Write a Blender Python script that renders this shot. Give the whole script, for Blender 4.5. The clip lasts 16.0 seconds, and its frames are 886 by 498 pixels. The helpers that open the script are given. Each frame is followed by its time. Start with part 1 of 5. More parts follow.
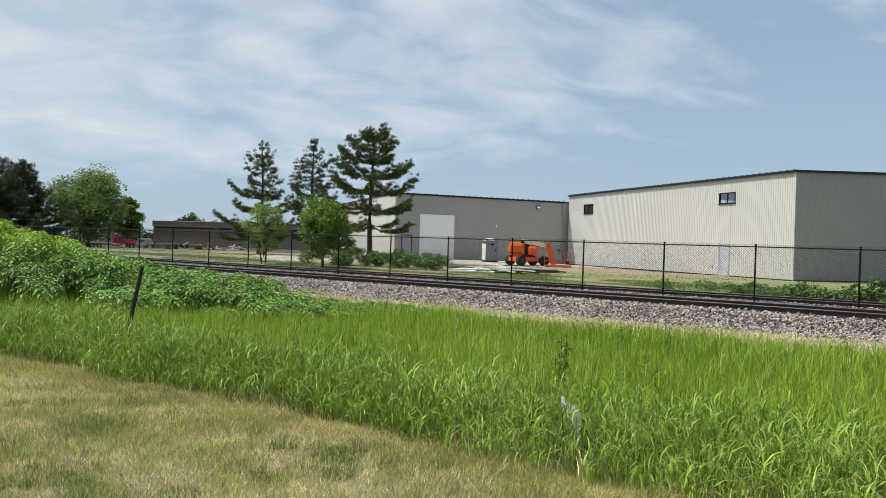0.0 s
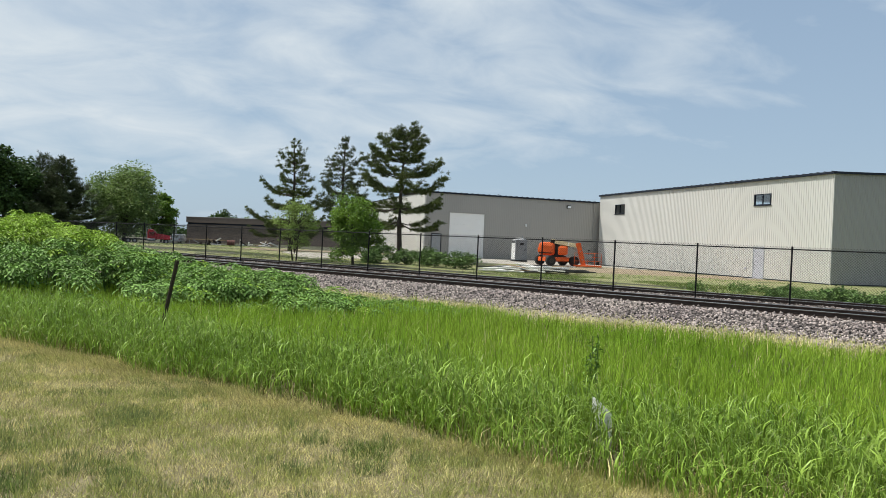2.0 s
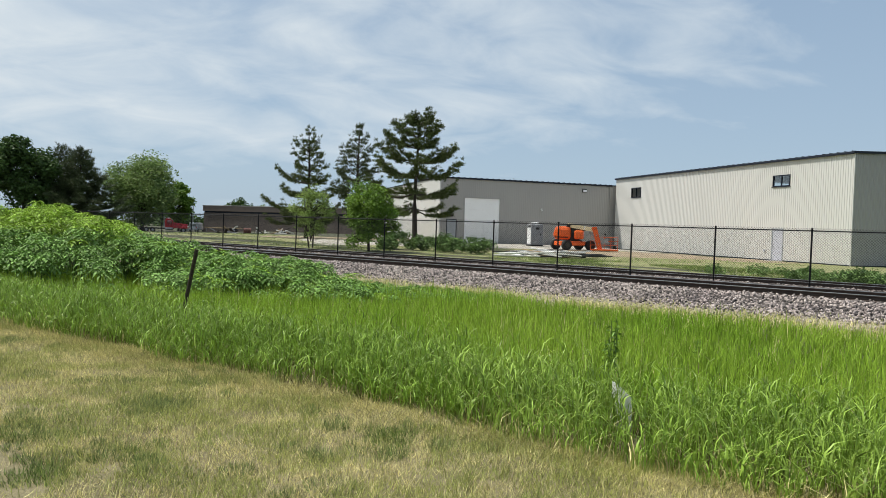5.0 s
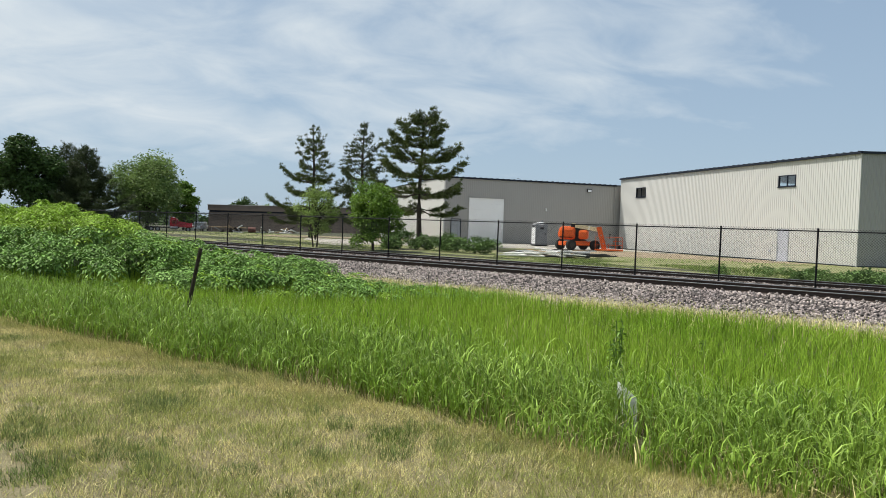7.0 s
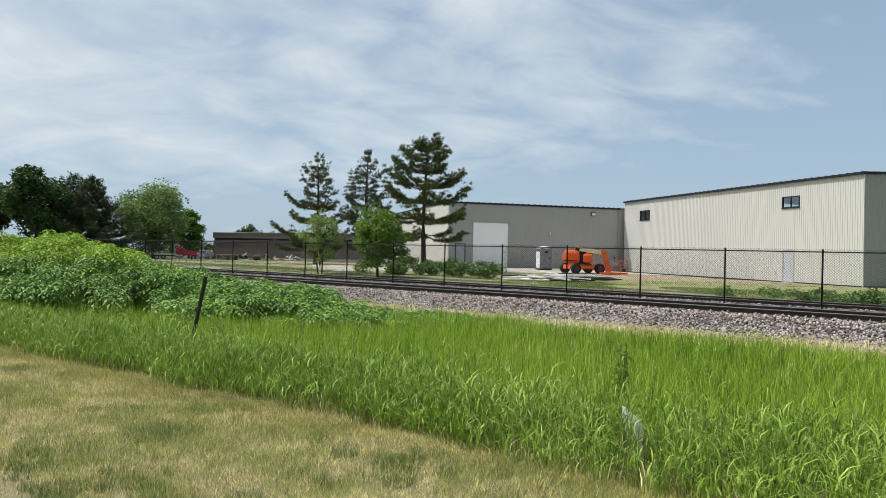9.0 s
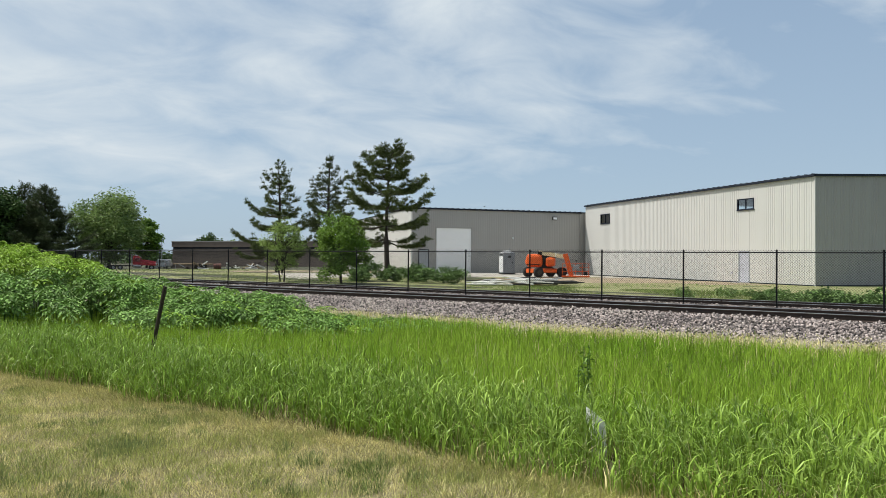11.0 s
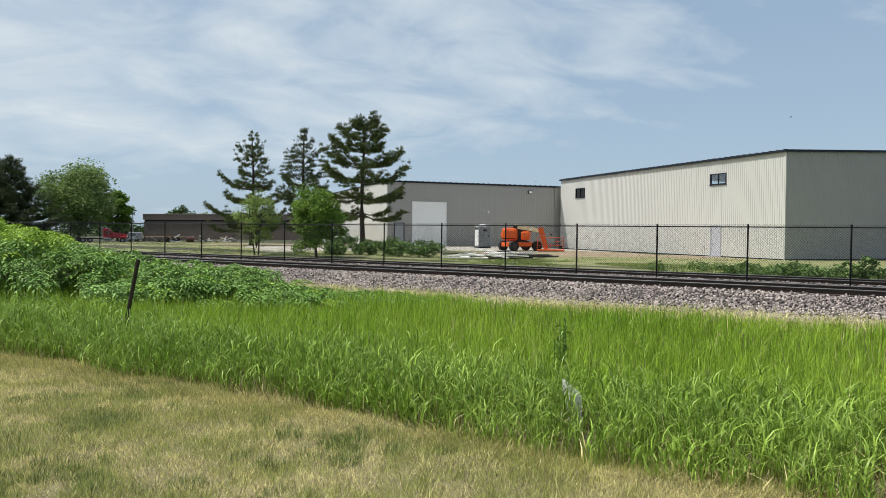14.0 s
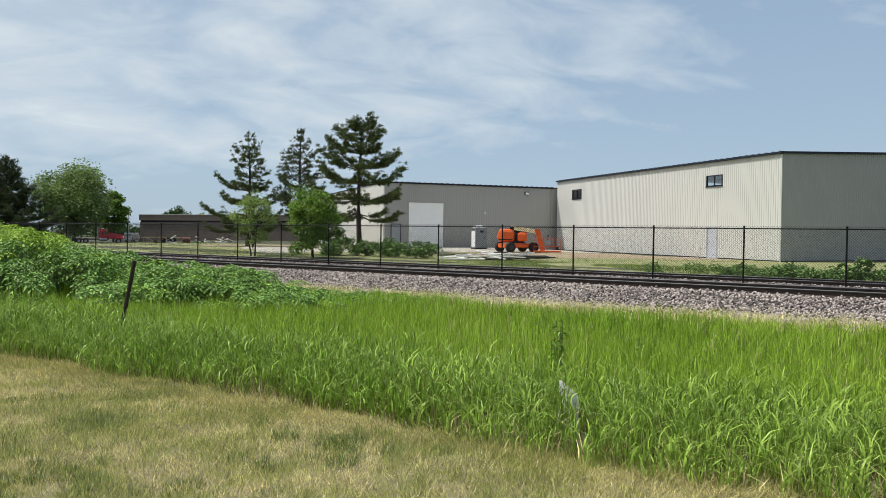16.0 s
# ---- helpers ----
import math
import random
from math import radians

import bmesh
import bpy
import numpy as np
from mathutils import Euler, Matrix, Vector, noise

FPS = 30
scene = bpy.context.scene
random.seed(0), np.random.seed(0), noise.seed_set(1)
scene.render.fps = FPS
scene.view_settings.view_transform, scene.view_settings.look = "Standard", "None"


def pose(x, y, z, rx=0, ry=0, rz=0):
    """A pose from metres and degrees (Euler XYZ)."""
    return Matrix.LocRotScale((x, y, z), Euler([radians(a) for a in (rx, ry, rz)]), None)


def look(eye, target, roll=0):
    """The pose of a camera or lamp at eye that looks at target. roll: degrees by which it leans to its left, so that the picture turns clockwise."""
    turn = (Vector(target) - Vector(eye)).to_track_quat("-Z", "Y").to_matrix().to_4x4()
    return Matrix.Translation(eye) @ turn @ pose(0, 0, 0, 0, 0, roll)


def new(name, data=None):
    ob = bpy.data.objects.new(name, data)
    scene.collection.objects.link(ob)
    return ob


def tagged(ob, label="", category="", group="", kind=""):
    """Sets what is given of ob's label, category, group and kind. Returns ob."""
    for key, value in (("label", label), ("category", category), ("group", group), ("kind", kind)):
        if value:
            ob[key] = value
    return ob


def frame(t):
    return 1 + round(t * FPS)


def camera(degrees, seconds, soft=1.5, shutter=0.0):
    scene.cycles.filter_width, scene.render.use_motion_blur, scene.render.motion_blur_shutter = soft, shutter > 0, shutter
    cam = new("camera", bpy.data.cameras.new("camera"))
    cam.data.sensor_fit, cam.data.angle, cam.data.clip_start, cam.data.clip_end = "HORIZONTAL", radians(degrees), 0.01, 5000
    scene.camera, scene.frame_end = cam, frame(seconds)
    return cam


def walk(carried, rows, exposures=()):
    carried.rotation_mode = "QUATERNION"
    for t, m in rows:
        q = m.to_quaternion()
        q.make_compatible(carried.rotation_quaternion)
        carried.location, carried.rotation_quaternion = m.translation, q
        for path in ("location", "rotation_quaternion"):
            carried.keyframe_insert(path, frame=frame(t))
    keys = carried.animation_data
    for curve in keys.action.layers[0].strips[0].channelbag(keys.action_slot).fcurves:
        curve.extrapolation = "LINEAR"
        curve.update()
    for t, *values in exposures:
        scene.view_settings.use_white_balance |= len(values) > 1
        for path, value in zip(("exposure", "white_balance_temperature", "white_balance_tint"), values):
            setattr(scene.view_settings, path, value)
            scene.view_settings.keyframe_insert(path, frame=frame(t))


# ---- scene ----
cam = camera(64.36, 16.0, soft=0.6)
# seconds, eye (x, y, z), pitch, roll, yaw
PATH = [
    (0.0, 0.042, -0.013, 1.604, -0.222, -1.721, -20.306),
    (0.5, 0.025, -0.005, 1.600, -0.072, -1.879, -20.361),
    (1.0, -0.004, 0.007, 1.599, -0.017, -2.137, -20.073),
    (1.5, 0.006, 0.016, 1.599, -0.121, -2.322, -19.195),
    (2.0, 0.023, 0.001, 1.595, -0.403, -2.403, -17.937),
    (2.5, 0.002, 0.015, 1.598, -0.748, -2.389, -16.787),
    (3.0, -0.015, 0.020, 1.601, -1.106, -2.140, -16.213),
    (3.5, -0.012, 0.004, 1.604, -1.328, -1.934, -16.299),
    (4.0, -0.002, 0.003, 1.605, -1.448, -1.588, -16.602),
    (6.5, -0.002, 0.002, 1.595, -1.813, -2.003, -16.832),
    (7.0, 0.007, 0.033, 1.595, -1.660, -1.848, -16.351),
    (7.5, 0.031, 0.055, 1.597, -1.273, -1.811, -15.885),
    (8.0, 0.014, 0.015, 1.600, -0.718, -1.581, -15.598),
    (10.5, 0.009, -0.022, 1.605, 1.076, -0.354, -17.929),
    (11.0, 0.005, -0.027, 1.602, 0.870, -0.312, -18.942),
    (11.5, -0.001, -0.018, 1.603, 0.489, -0.409, -19.773),
    (12.0, -0.008, -0.006, 1.602, -0.001, -0.539, -20.421),
    (12.5, -0.014, -0.009, 1.600, -0.478, -0.702, -20.906),
    (13.0, -0.012, -0.010, 1.600, -0.819, -0.705, -21.122),
    (13.5, -0.015, -0.012, 1.602, -1.074, -0.506, -21.114),
    (14.0, -0.016, -0.010, 1.601, -1.270, -0.460, -20.943),
    (14.5, -0.017, -0.009, 1.597, -1.348, -0.436, -20.707),
    (15.0, -0.012, -0.008, 1.598, -1.382, -0.501, -20.549),
    (15.5, -0.014, -0.011, 1.598, -1.300, -0.561, -20.678),
    (16.0, -0.023, -0.013, 1.601, -1.178, -0.547, -21.217),
]
walk(cam, [(t, pose(x, y, z, 90 + p, r, w)) for t, x, y, z, p, r, w in PATH])
# ---- world, sun, exposure ----
SUN = Vector((-0.55, 0.30, 1.0)).normalized()


def make_world():
    w = bpy.data.worlds.new("sky")
    scene.world = w
    w.use_nodes = True
    nt = w.node_tree
    nt.nodes.clear()
    n, l = nt.nodes.new, nt.links.new
    out = n("ShaderNodeOutputWorld")
    bg = n("ShaderNodeBackground")
    sky = n("ShaderNodeTexSky")
    sky.sky_type = "NISHITA"
    sky.sun_disc = False
    sky.sun_elevation = math.asin(SUN.z)
    sky.sun_rotation = math.atan2(SUN.x, SUN.y)
    sky.air_density, sky.dust_density, sky.ozone_density = 1.0, 1.2, 1.5
    # thin cloud sheet, laid out on a plane overhead
    tc = n("ShaderNodeTexCoord")
    sep = n("ShaderNodeSeparateXYZ")
    l(tc.outputs["Generated"], sep.inputs[0])
    den = n("ShaderNodeMath"); den.operation = "ADD"; den.inputs[1].default_value = 0.30
    l(sep.outputs["Z"], den.inputs[0])
    mx = n("ShaderNodeMath"); mx.operation = "MAXIMUM"; mx.inputs[1].default_value = 0.05
    l(den.outputs[0], mx.inputs[0])
    comb = n("ShaderNodeCombineXYZ")
    for ax, k in (("X", 0), ("Y", 1)):
        d = n("ShaderNodeMath"); d.operation = "DIVIDE"
        l(sep.outputs[ax], d.inputs[0]); l(mx.outputs[0], d.inputs[1])
        l(d.outputs[0], comb.inputs[k])
    mapn = n("ShaderNodeMapping")
    mapn.inputs["Location"].default_value = (3.1, 1.7, 0)
    mapn.inputs["Rotation"].default_value = (0, 0, 0.5)
    mapn.inputs["Scale"].default_value = (0.8, 1.15, 1)
    l(comb.outputs[0], mapn.inputs[0])
    big = n("ShaderNodeTexNoise"); big.inputs["Scale"].default_value = 1.1; big.inputs["Detail"].default_value = 3
    fine = n("ShaderNodeTexNoise"); fine.inputs["Scale"].default_value = 4.2; fine.inputs["Detail"].default_value = 9
    fine.inputs["Roughness"].default_value = 0.56; fine.inputs["Distortion"].default_value = 0.5
    l(mapn.outputs[0], big.inputs[0]); l(mapn.outputs[0], fine.inputs[0])
    half = n("ShaderNodeMath"); half.operation = "MULTIPLY"; half.inputs[1].default_value = 0.55
    l(big.outputs[0], half.inputs[0])
    mixn = n("ShaderNodeMath"); mixn.operation = "MULTIPLY_ADD"; mixn.inputs[1].default_value = 0.42
    l(fine.outputs[0], mixn.inputs[0]); l(half.outputs[0], mixn.inputs[2])
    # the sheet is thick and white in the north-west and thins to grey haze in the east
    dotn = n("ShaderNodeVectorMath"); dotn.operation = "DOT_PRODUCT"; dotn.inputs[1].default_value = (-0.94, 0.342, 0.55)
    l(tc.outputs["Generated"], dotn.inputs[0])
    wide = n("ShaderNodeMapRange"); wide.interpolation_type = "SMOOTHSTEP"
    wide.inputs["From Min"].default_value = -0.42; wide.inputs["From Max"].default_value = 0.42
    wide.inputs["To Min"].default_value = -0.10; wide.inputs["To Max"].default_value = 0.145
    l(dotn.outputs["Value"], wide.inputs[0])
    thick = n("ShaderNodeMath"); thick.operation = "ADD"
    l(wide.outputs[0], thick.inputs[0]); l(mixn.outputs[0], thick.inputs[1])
    # clear air low over the horizon
    low = n("ShaderNodeMapRange"); low.inputs["From Min"].default_value = 0.04; low.inputs["From Max"].default_value = 0.25
    low.inputs["To Min"].default_value = -0.20; low.inputs["To Max"].default_value = 0.0
    l(sep.outputs["Z"], low.inputs[0])
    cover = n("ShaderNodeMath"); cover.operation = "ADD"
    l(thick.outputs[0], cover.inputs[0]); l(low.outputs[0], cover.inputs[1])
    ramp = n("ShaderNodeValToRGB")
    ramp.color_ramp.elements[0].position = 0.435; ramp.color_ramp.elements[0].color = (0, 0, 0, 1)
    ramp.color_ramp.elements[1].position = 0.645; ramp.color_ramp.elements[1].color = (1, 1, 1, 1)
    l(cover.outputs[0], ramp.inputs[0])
    veil = n("ShaderNodeMix"); veil.data_type = "RGBA"; veil.inputs["Factor"].default_value = 0.8
    l(sky.outputs[0], veil.inputs["A"])
    haze = n("ShaderNodeMapRange"); haze.inputs["From Min"].default_value = 0.36; haze.inputs["From Max"].default_value = 0.85
    haze.inputs["To Min"].default_value = 0.8; haze.inputs["To Max"].default_value = 0.35
    l(sep.outputs["Z"], haze.inputs[0]); l(haze.outputs[0], veil.inputs["Factor"])
    # the haze is palest low down
    tone = n("ShaderNodeMix"); tone.data_type = "RGBA"
    tone.inputs["A"].default_value = (4.25, 5.65, 7.05, 1); tone.inputs["B"].default_value = (3.45, 4.75, 6.35, 1)
    upw = n("ShaderNodeMapRange"); upw.inputs["From Min"].default_value = 0.08; upw.inputs["From Max"].default_value = 0.32
    l(sep.outputs["Z"], upw.inputs[0]); l(upw.outputs[0], tone.inputs["Factor"])
    l(tone.outputs["Result"], veil.inputs["B"])
    mix = n("ShaderNodeMix"); mix.data_type = "RGBA"
    l(ramp.outputs[0], mix.inputs["Factor"])
    l(veil.outputs["Result"], mix.inputs["A"])
    mix.inputs["B"].default_value = (6.75, 7.5, 8.05, 1)
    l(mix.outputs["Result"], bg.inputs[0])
    bg.inputs[1].default_value = 0.10
    l(bg.outputs[0], out.inputs[0])


make_world()
sun_data = bpy.data.lights.new("sun", "SUN")
sun_data.energy, sun_data.angle, sun_data.color = 5.0, radians(0.6), (1.0, 0.965, 0.90)
sun = new("sun", sun_data)
sun.matrix_world = look(SUN * 100, (0, 0, 0))
scene.view_settings.exposure = 0.0


# ---- materials ----
def material(name, color, rough=0.7, metal=0.0, var=0.12, scale=6.0, fine=60.0, bump=0.0, bump_scale=40.0, tint=None, island=0.0, obj_rand=0.0, trans=0.0, spec=None):
    """A surface with variation at two scales; tint: second colour for stains; island/obj_rand: change from piece to piece."""
    m = bpy.data.materials.new(name)
    m.use_nodes = True
    nt = m.node_tree
    n, l = nt.nodes.new, nt.links.new
    b = nt.nodes["Principled BSDF"]
    b.inputs["Roughness"].default_value = rough
    b.inputs["Metallic"].default_value = metal
    b.inputs["Specular IOR Level"].default_value = spec if spec is not None else (0.22 if trans else 0.5)
    tc = n("ShaderNodeTexCoord")
    n1 = n("ShaderNodeTexNoise"); n1.inputs["Scale"].default_value = scale; n1.inputs["Detail"].default_value = 4
    n2 = n("ShaderNodeTexNoise"); n2.inputs["Scale"].default_value = fine; n2.inputs["Detail"].default_value = 2
    l(tc.outputs["Object"], n1.inputs[0]); l(tc.outputs["Object"], n2.inputs[0])
    r1 = n("ShaderNodeMapRange"); r1.inputs["From Min"].default_value = 0.3; r1.inputs["From Max"].default_value = 0.7
    l(n1.outputs[0], r1.inputs[0])
    mix = n("ShaderNodeMix"); mix.data_type = "RGBA"
    second = tint or tuple(c * (1 - 1.6 * var) for c in color)
    mix.inputs["A"].default_value = (*color, 1); mix.inputs["B"].default_value = (*second, 1)
    l(r1.outputs[0], mix.inputs["Factor"])
    hsv = n("ShaderNodeHueSaturation")
    l(mix.outputs["Result"], hsv.inputs["Color"])
    val = n("ShaderNodeMapRange"); val.inputs["To Min"].default_value = 1 - var; val.inputs["To Max"].default_value = 1 + var
    l(n2.outputs[0], val.inputs[0])
    last = val.outputs[0]
    for amount, kind in ((island, "g"), (obj_rand, "o")):
        if amount:
            src = n("ShaderNodeNewGeometry").outputs["Random Per Island"] if kind == "g" else n("ShaderNodeObjectInfo").outputs["Random"]
            mr = n("ShaderNodeMapRange"); mr.inputs["To Min"].default_value = 1 - amount; mr.inputs["To Max"].default_value = 1 + amount
            l(src, mr.inputs[0])
            mu = n("ShaderNodeMath"); mu.operation = "MULTIPLY"
            l(last, mu.inputs[0]); l(mr.outputs[0], mu.inputs[1])
            last = mu.outputs[0]
    l(last, hsv.inputs["Value"])
    l(hsv.outputs[0], b.inputs["Base Color"])
    if bump:
        n3 = n("ShaderNodeTexNoise"); n3.inputs["Scale"].default_value = bump_scale; n3.inputs["Detail"].default_value = 3
        l(tc.outputs["Object"], n3.inputs[0])
        bp = n("ShaderNodeBump"); bp.inputs["Strength"].default_value = bump; bp.inputs["Distance"].default_value = 0.02
        l(n3.outputs[0], bp.inputs["Height"]); l(bp.outputs[0], b.inputs["Normal"])
    if trans:
        tr = n("ShaderNodeBsdfTranslucent"); ms = n("ShaderNodeMixShader"); ms.inputs[0].default_value = trans
        l(hsv.outputs[0], tr.inputs[0]); l(b.outputs[0], ms.inputs[1]); l(tr.outputs[0], ms.inputs[2])
        l(ms.outputs[0], nt.nodes["Material Output"].inputs[0])
    return m


# soil colour lowered to carry the shade between the grass blades
M_SOIL = material("meadow_soil", (0.065, 0.06, 0.03), 0.95, var=0.25, scale=0.25, fine=9, bump=0.6, bump_scale=5, tint=(0.045, 0.055, 0.02))
M_VERGE_SOIL = material("dry_verge_soil", (0.27, 0.25, 0.115), 0.95, var=0.25, scale=0.35, fine=8, bump=0.5, bump_scale=8, tint=(0.17, 0.20, 0.065))
M_LAWN = material("dry_lawn_soil", (0.26, 0.22, 0.12), 0.95, var=0.4, scale=2.2, fine=70, bump=1.0, bump_scale=60, tint=(0.155, 0.135, 0.065))
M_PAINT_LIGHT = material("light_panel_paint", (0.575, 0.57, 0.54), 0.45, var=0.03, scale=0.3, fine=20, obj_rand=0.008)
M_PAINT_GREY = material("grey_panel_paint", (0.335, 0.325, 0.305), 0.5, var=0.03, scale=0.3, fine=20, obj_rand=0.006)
# warehouse end wall: panel paint darkened, the shade of that side put into its colour
M_PAINT_SHADED = material("slate_panel_paint", (0.315, 0.315, 0.305), 0.5, var=0.03, scale=0.3, fine=20, obj_rand=0.005)
M_DARK_TRIM = material("dark_trim", (0.013, 0.018, 0.030), 0.5, var=0.1, spec=0.25)
M_RUBBLE = material("pale_broken_concrete", (0.85, 0.83, 0.77), 0.9, var=0.2, scale=12, fine=60, bump=0.5)
M_CONCRETE = material("concrete", (0.42, 0.40, 0.37), 0.9, var=0.12, scale=1.5, fine=40, bump=0.3)
M_WHITE = material("white_door_paint", (0.88, 0.88, 0.87), 0.5, var=0.03, scale=0.8)
M_DOOR_GREY = material("grey_door_paint", (0.34, 0.36, 0.38), 0.5, var=0.04)
M_DOOR_PALE = material("pale_door_paint", (0.46, 0.47, 0.515), 0.5, var=0.04)
M_BLACK = material("black_coated_steel", (0.008, 0.008, 0.009), 0.6, var=0.2, spec=0.2)
M_BRICK = material("brown_block", (0.17, 0.135, 0.115), 0.9, var=0.12, scale=0.8, fine=15, bump=0.3, obj_rand=0.05)
M_RUST = material("rusty_rail_steel", (0.055, 0.036, 0.028), 0.7, metal=0.2, var=0.25, scale=3, fine=60, bump=0.2)
M_RAILTOP = material("polished_rail_head", (0.50, 0.50, 0.50), 0.3, metal=1.0, var=0.1, scale=2)
M_TIE = material("creosoted_timber", (0.075, 0.055, 0.045), 0.9, var=0.3, scale=5, fine=60, bump=0.5, obj_rand=0.3)
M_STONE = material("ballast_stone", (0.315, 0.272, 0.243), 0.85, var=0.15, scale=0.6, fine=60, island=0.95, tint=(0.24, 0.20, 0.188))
# bed far darker than the stones: shade of the gaps put into its colour
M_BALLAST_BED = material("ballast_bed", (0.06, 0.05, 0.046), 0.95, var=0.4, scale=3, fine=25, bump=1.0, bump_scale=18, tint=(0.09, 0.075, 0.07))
M_GRAVEL = material("yard_gravel", (0.42, 0.39, 0.335), 0.95, var=0.15, scale=0.35, fine=12, bump=0.4, tint=(0.35, 0.325, 0.275))
M_DIRT = material("bare_sandy_dirt", (0.34, 0.26, 0.18), 0.95, var=0.18, scale=0.5, fine=10, bump=0.4, tint=(0.24, 0.19, 0.11))
M_GRASS = material("meadow_grass", (0.205, 0.34, 0.031), 0.5, var=0.14, scale=0.30, fine=3, island=0.5, trans=0.32, tint=(0.33, 0.46, 0.058), spec=0.15)
M_EDGE = material("reed_grass", (0.18, 0.29, 0.034), 0.42, var=0.12, scale=0.5, fine=3, island=0.5, trans=0.14, tint=(0.27, 0.385, 0.07), spec=0.2)
M_STRAW = material("dry_grass", (0.70, 0.62, 0.305), 0.7, var=0.15, scale=0.8, fine=8, island=0.7, trans=0.18, tint=(0.52, 0.47, 0.22), spec=0.15)
M_TURF = material("cut_turf", (0.40, 0.41, 0.125), 0.65, var=0.15, scale=0.9, fine=6, island=0.55, trans=0.22, tint=(0.29, 0.33, 0.10), spec=0.15)
M_TUFT = material("grey_green_lawn_tuft", (0.155, 0.22, 0.055), 0.65, var=0.15, scale=1.5, fine=6, island=0.65, trans=0.18, tint=(0.22, 0.265, 0.11), spec=0.15)
M_MAT = material("matted_olive_straw", (0.50, 0.45, 0.19), 0.75, var=0.15, scale=0.8, fine=8, island=0.6, trans=0.15, tint=(0.35, 0.335, 0.13), spec=0.12)
M_TOE = material("ballast_fines", (0.31, 0.27, 0.19), 0.95, var=0.25, scale=0.8, fine=14, bump=0.5, tint=(0.22, 0.20, 0.115))
M_THATCH = material("brown_thatch", (0.12, 0.10, 0.045), 0.8, var=0.2, scale=0.8, fine=8, island=0.7, tint=(0.15, 0.12, 0.05), spec=0.1)
M_VERGE = material("rough_verge", (0.21, 0.29, 0.07), 0.6, var=0.2, scale=0.4, fine=6, island=0.5, trans=0.25, tint=(0.12, 0.17, 0.045))
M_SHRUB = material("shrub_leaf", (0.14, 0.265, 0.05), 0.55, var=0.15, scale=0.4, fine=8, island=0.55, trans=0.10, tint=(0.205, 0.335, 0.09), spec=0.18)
# crest leaves: another plant's yellow-green, brightened as a sunlit top
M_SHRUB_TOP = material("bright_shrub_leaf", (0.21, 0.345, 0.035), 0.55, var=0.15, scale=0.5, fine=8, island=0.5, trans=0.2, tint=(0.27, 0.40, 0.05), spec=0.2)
M_WEED = material("dark_weed_leaf", (0.105, 0.185, 0.05), 0.55, var=0.2, scale=0.5, fine=10, island=0.5, trans=0.14, tint=(0.15, 0.235, 0.07), spec=0.2)
M_LEAF = material("leaf_green", (0.115, 0.215, 0.028), 0.45, var=0.2, scale=0.6, fine=20, island=0.45, trans=0.26, tint=(0.17, 0.275, 0.038), spec=0.25)
M_LEAF_YOUNG = material("young_yellow_green_leaf", (0.21, 0.305, 0.075), 0.5, var=0.2, scale=0.6, fine=20, island=0.45, trans=0.3, tint=(0.27, 0.36, 0.10), spec=0.2)
M_LEAF_PALE = material("pale_leaf", (0.24, 0.325, 0.10), 0.5, var=0.2, scale=0.3, fine=10, island=0.4, trans=0.35, tint=(0.12, 0.195, 0.055), spec=0.25)
M_LEAF_DARK = material("dark_leaf", (0.075, 0.135, 0.035), 0.5, var=0.2, scale=0.3, fine=10, island=0.4, trans=0.15, spec=0.2)
M_NEEDLE = material("pine_needle", (0.105, 0.135, 0.038), 0.5, var=0.2, scale=0.5, fine=10, island=0.6, trans=0.1, tint=(0.065, 0.09, 0.026), spec=0.2)
M_NEEDLE_DARK = material("dark_pine_needle", (0.085, 0.11, 0.045), 0.5, var=0.2, scale=0.4, fine=10, island=0.5, trans=0.1, tint=(0.055, 0.075, 0.03), spec=0.2)
M_BARK = material("dark_bark", (0.06, 0.048, 0.038), 0.95, var=0.3, scale=4, fine=40, bump=0.8)
M_ORANGE = material("orange_machine_paint", (0.78, 0.12, 0.012), 0.4, var=0.08, scale=2, fine=20)
M_CREAM = material("cream_boom_paint", (0.85, 0.72, 0.46), 0.45, var=0.08)
M_RUBBER = material("black_rubber", (0.02, 0.02, 0.02), 0.85, var=0.2)
M_STEEL = material("grey_steel", (0.35, 0.35, 0.36), 0.4, metal=0.7, var=0.1)
M_PLASTIC = material("grey_plastic", (0.21, 0.225, 0.24), 0.5, var=0.05)
M_PLASTIC_W = material("white_plastic", (0.72, 0.73, 0.73), 0.5, var=0.05)
M_RED = material("red_truck_paint", (0.42, 0.012, 0.022), 0.3, var=0.05)
M_BOARD = material("weathered_white_board", (0.86, 0.85, 0.80), 0.75, var=0.1, scale=2, fine=30, obj_rand=0.15)
M_BOARD_DARK = material("dark_membrane_sheet", (0.035, 0.035, 0.035), 0.7, var=0.3)
M_WOOD = material("raw_lumber", (0.38, 0.27, 0.15), 0.8, var=0.15, scale=3, fine=40)
M_LENS = material("lamp_glass", (0.85, 0.86, 0.88), 0.2, var=0.02)
M_BRONZE = material("bronze_lamp_housing", (0.03, 0.025, 0.02), 0.4, var=0.1)
M_GLASS = bpy.data.materials.new("window_glass")
M_GLASS.use_nodes = True
_g = M_GLASS.node_tree.nodes["Principled BSDF"]
_g.inputs["Base Color"].default_value = (0.8, 0.85, 0.85, 1); _g.inputs["Roughness"].default_value = 0.03
_g.inputs["Transmission Weight"].default_value = 1.0; _g.inputs["IOR"].default_value = 2.0


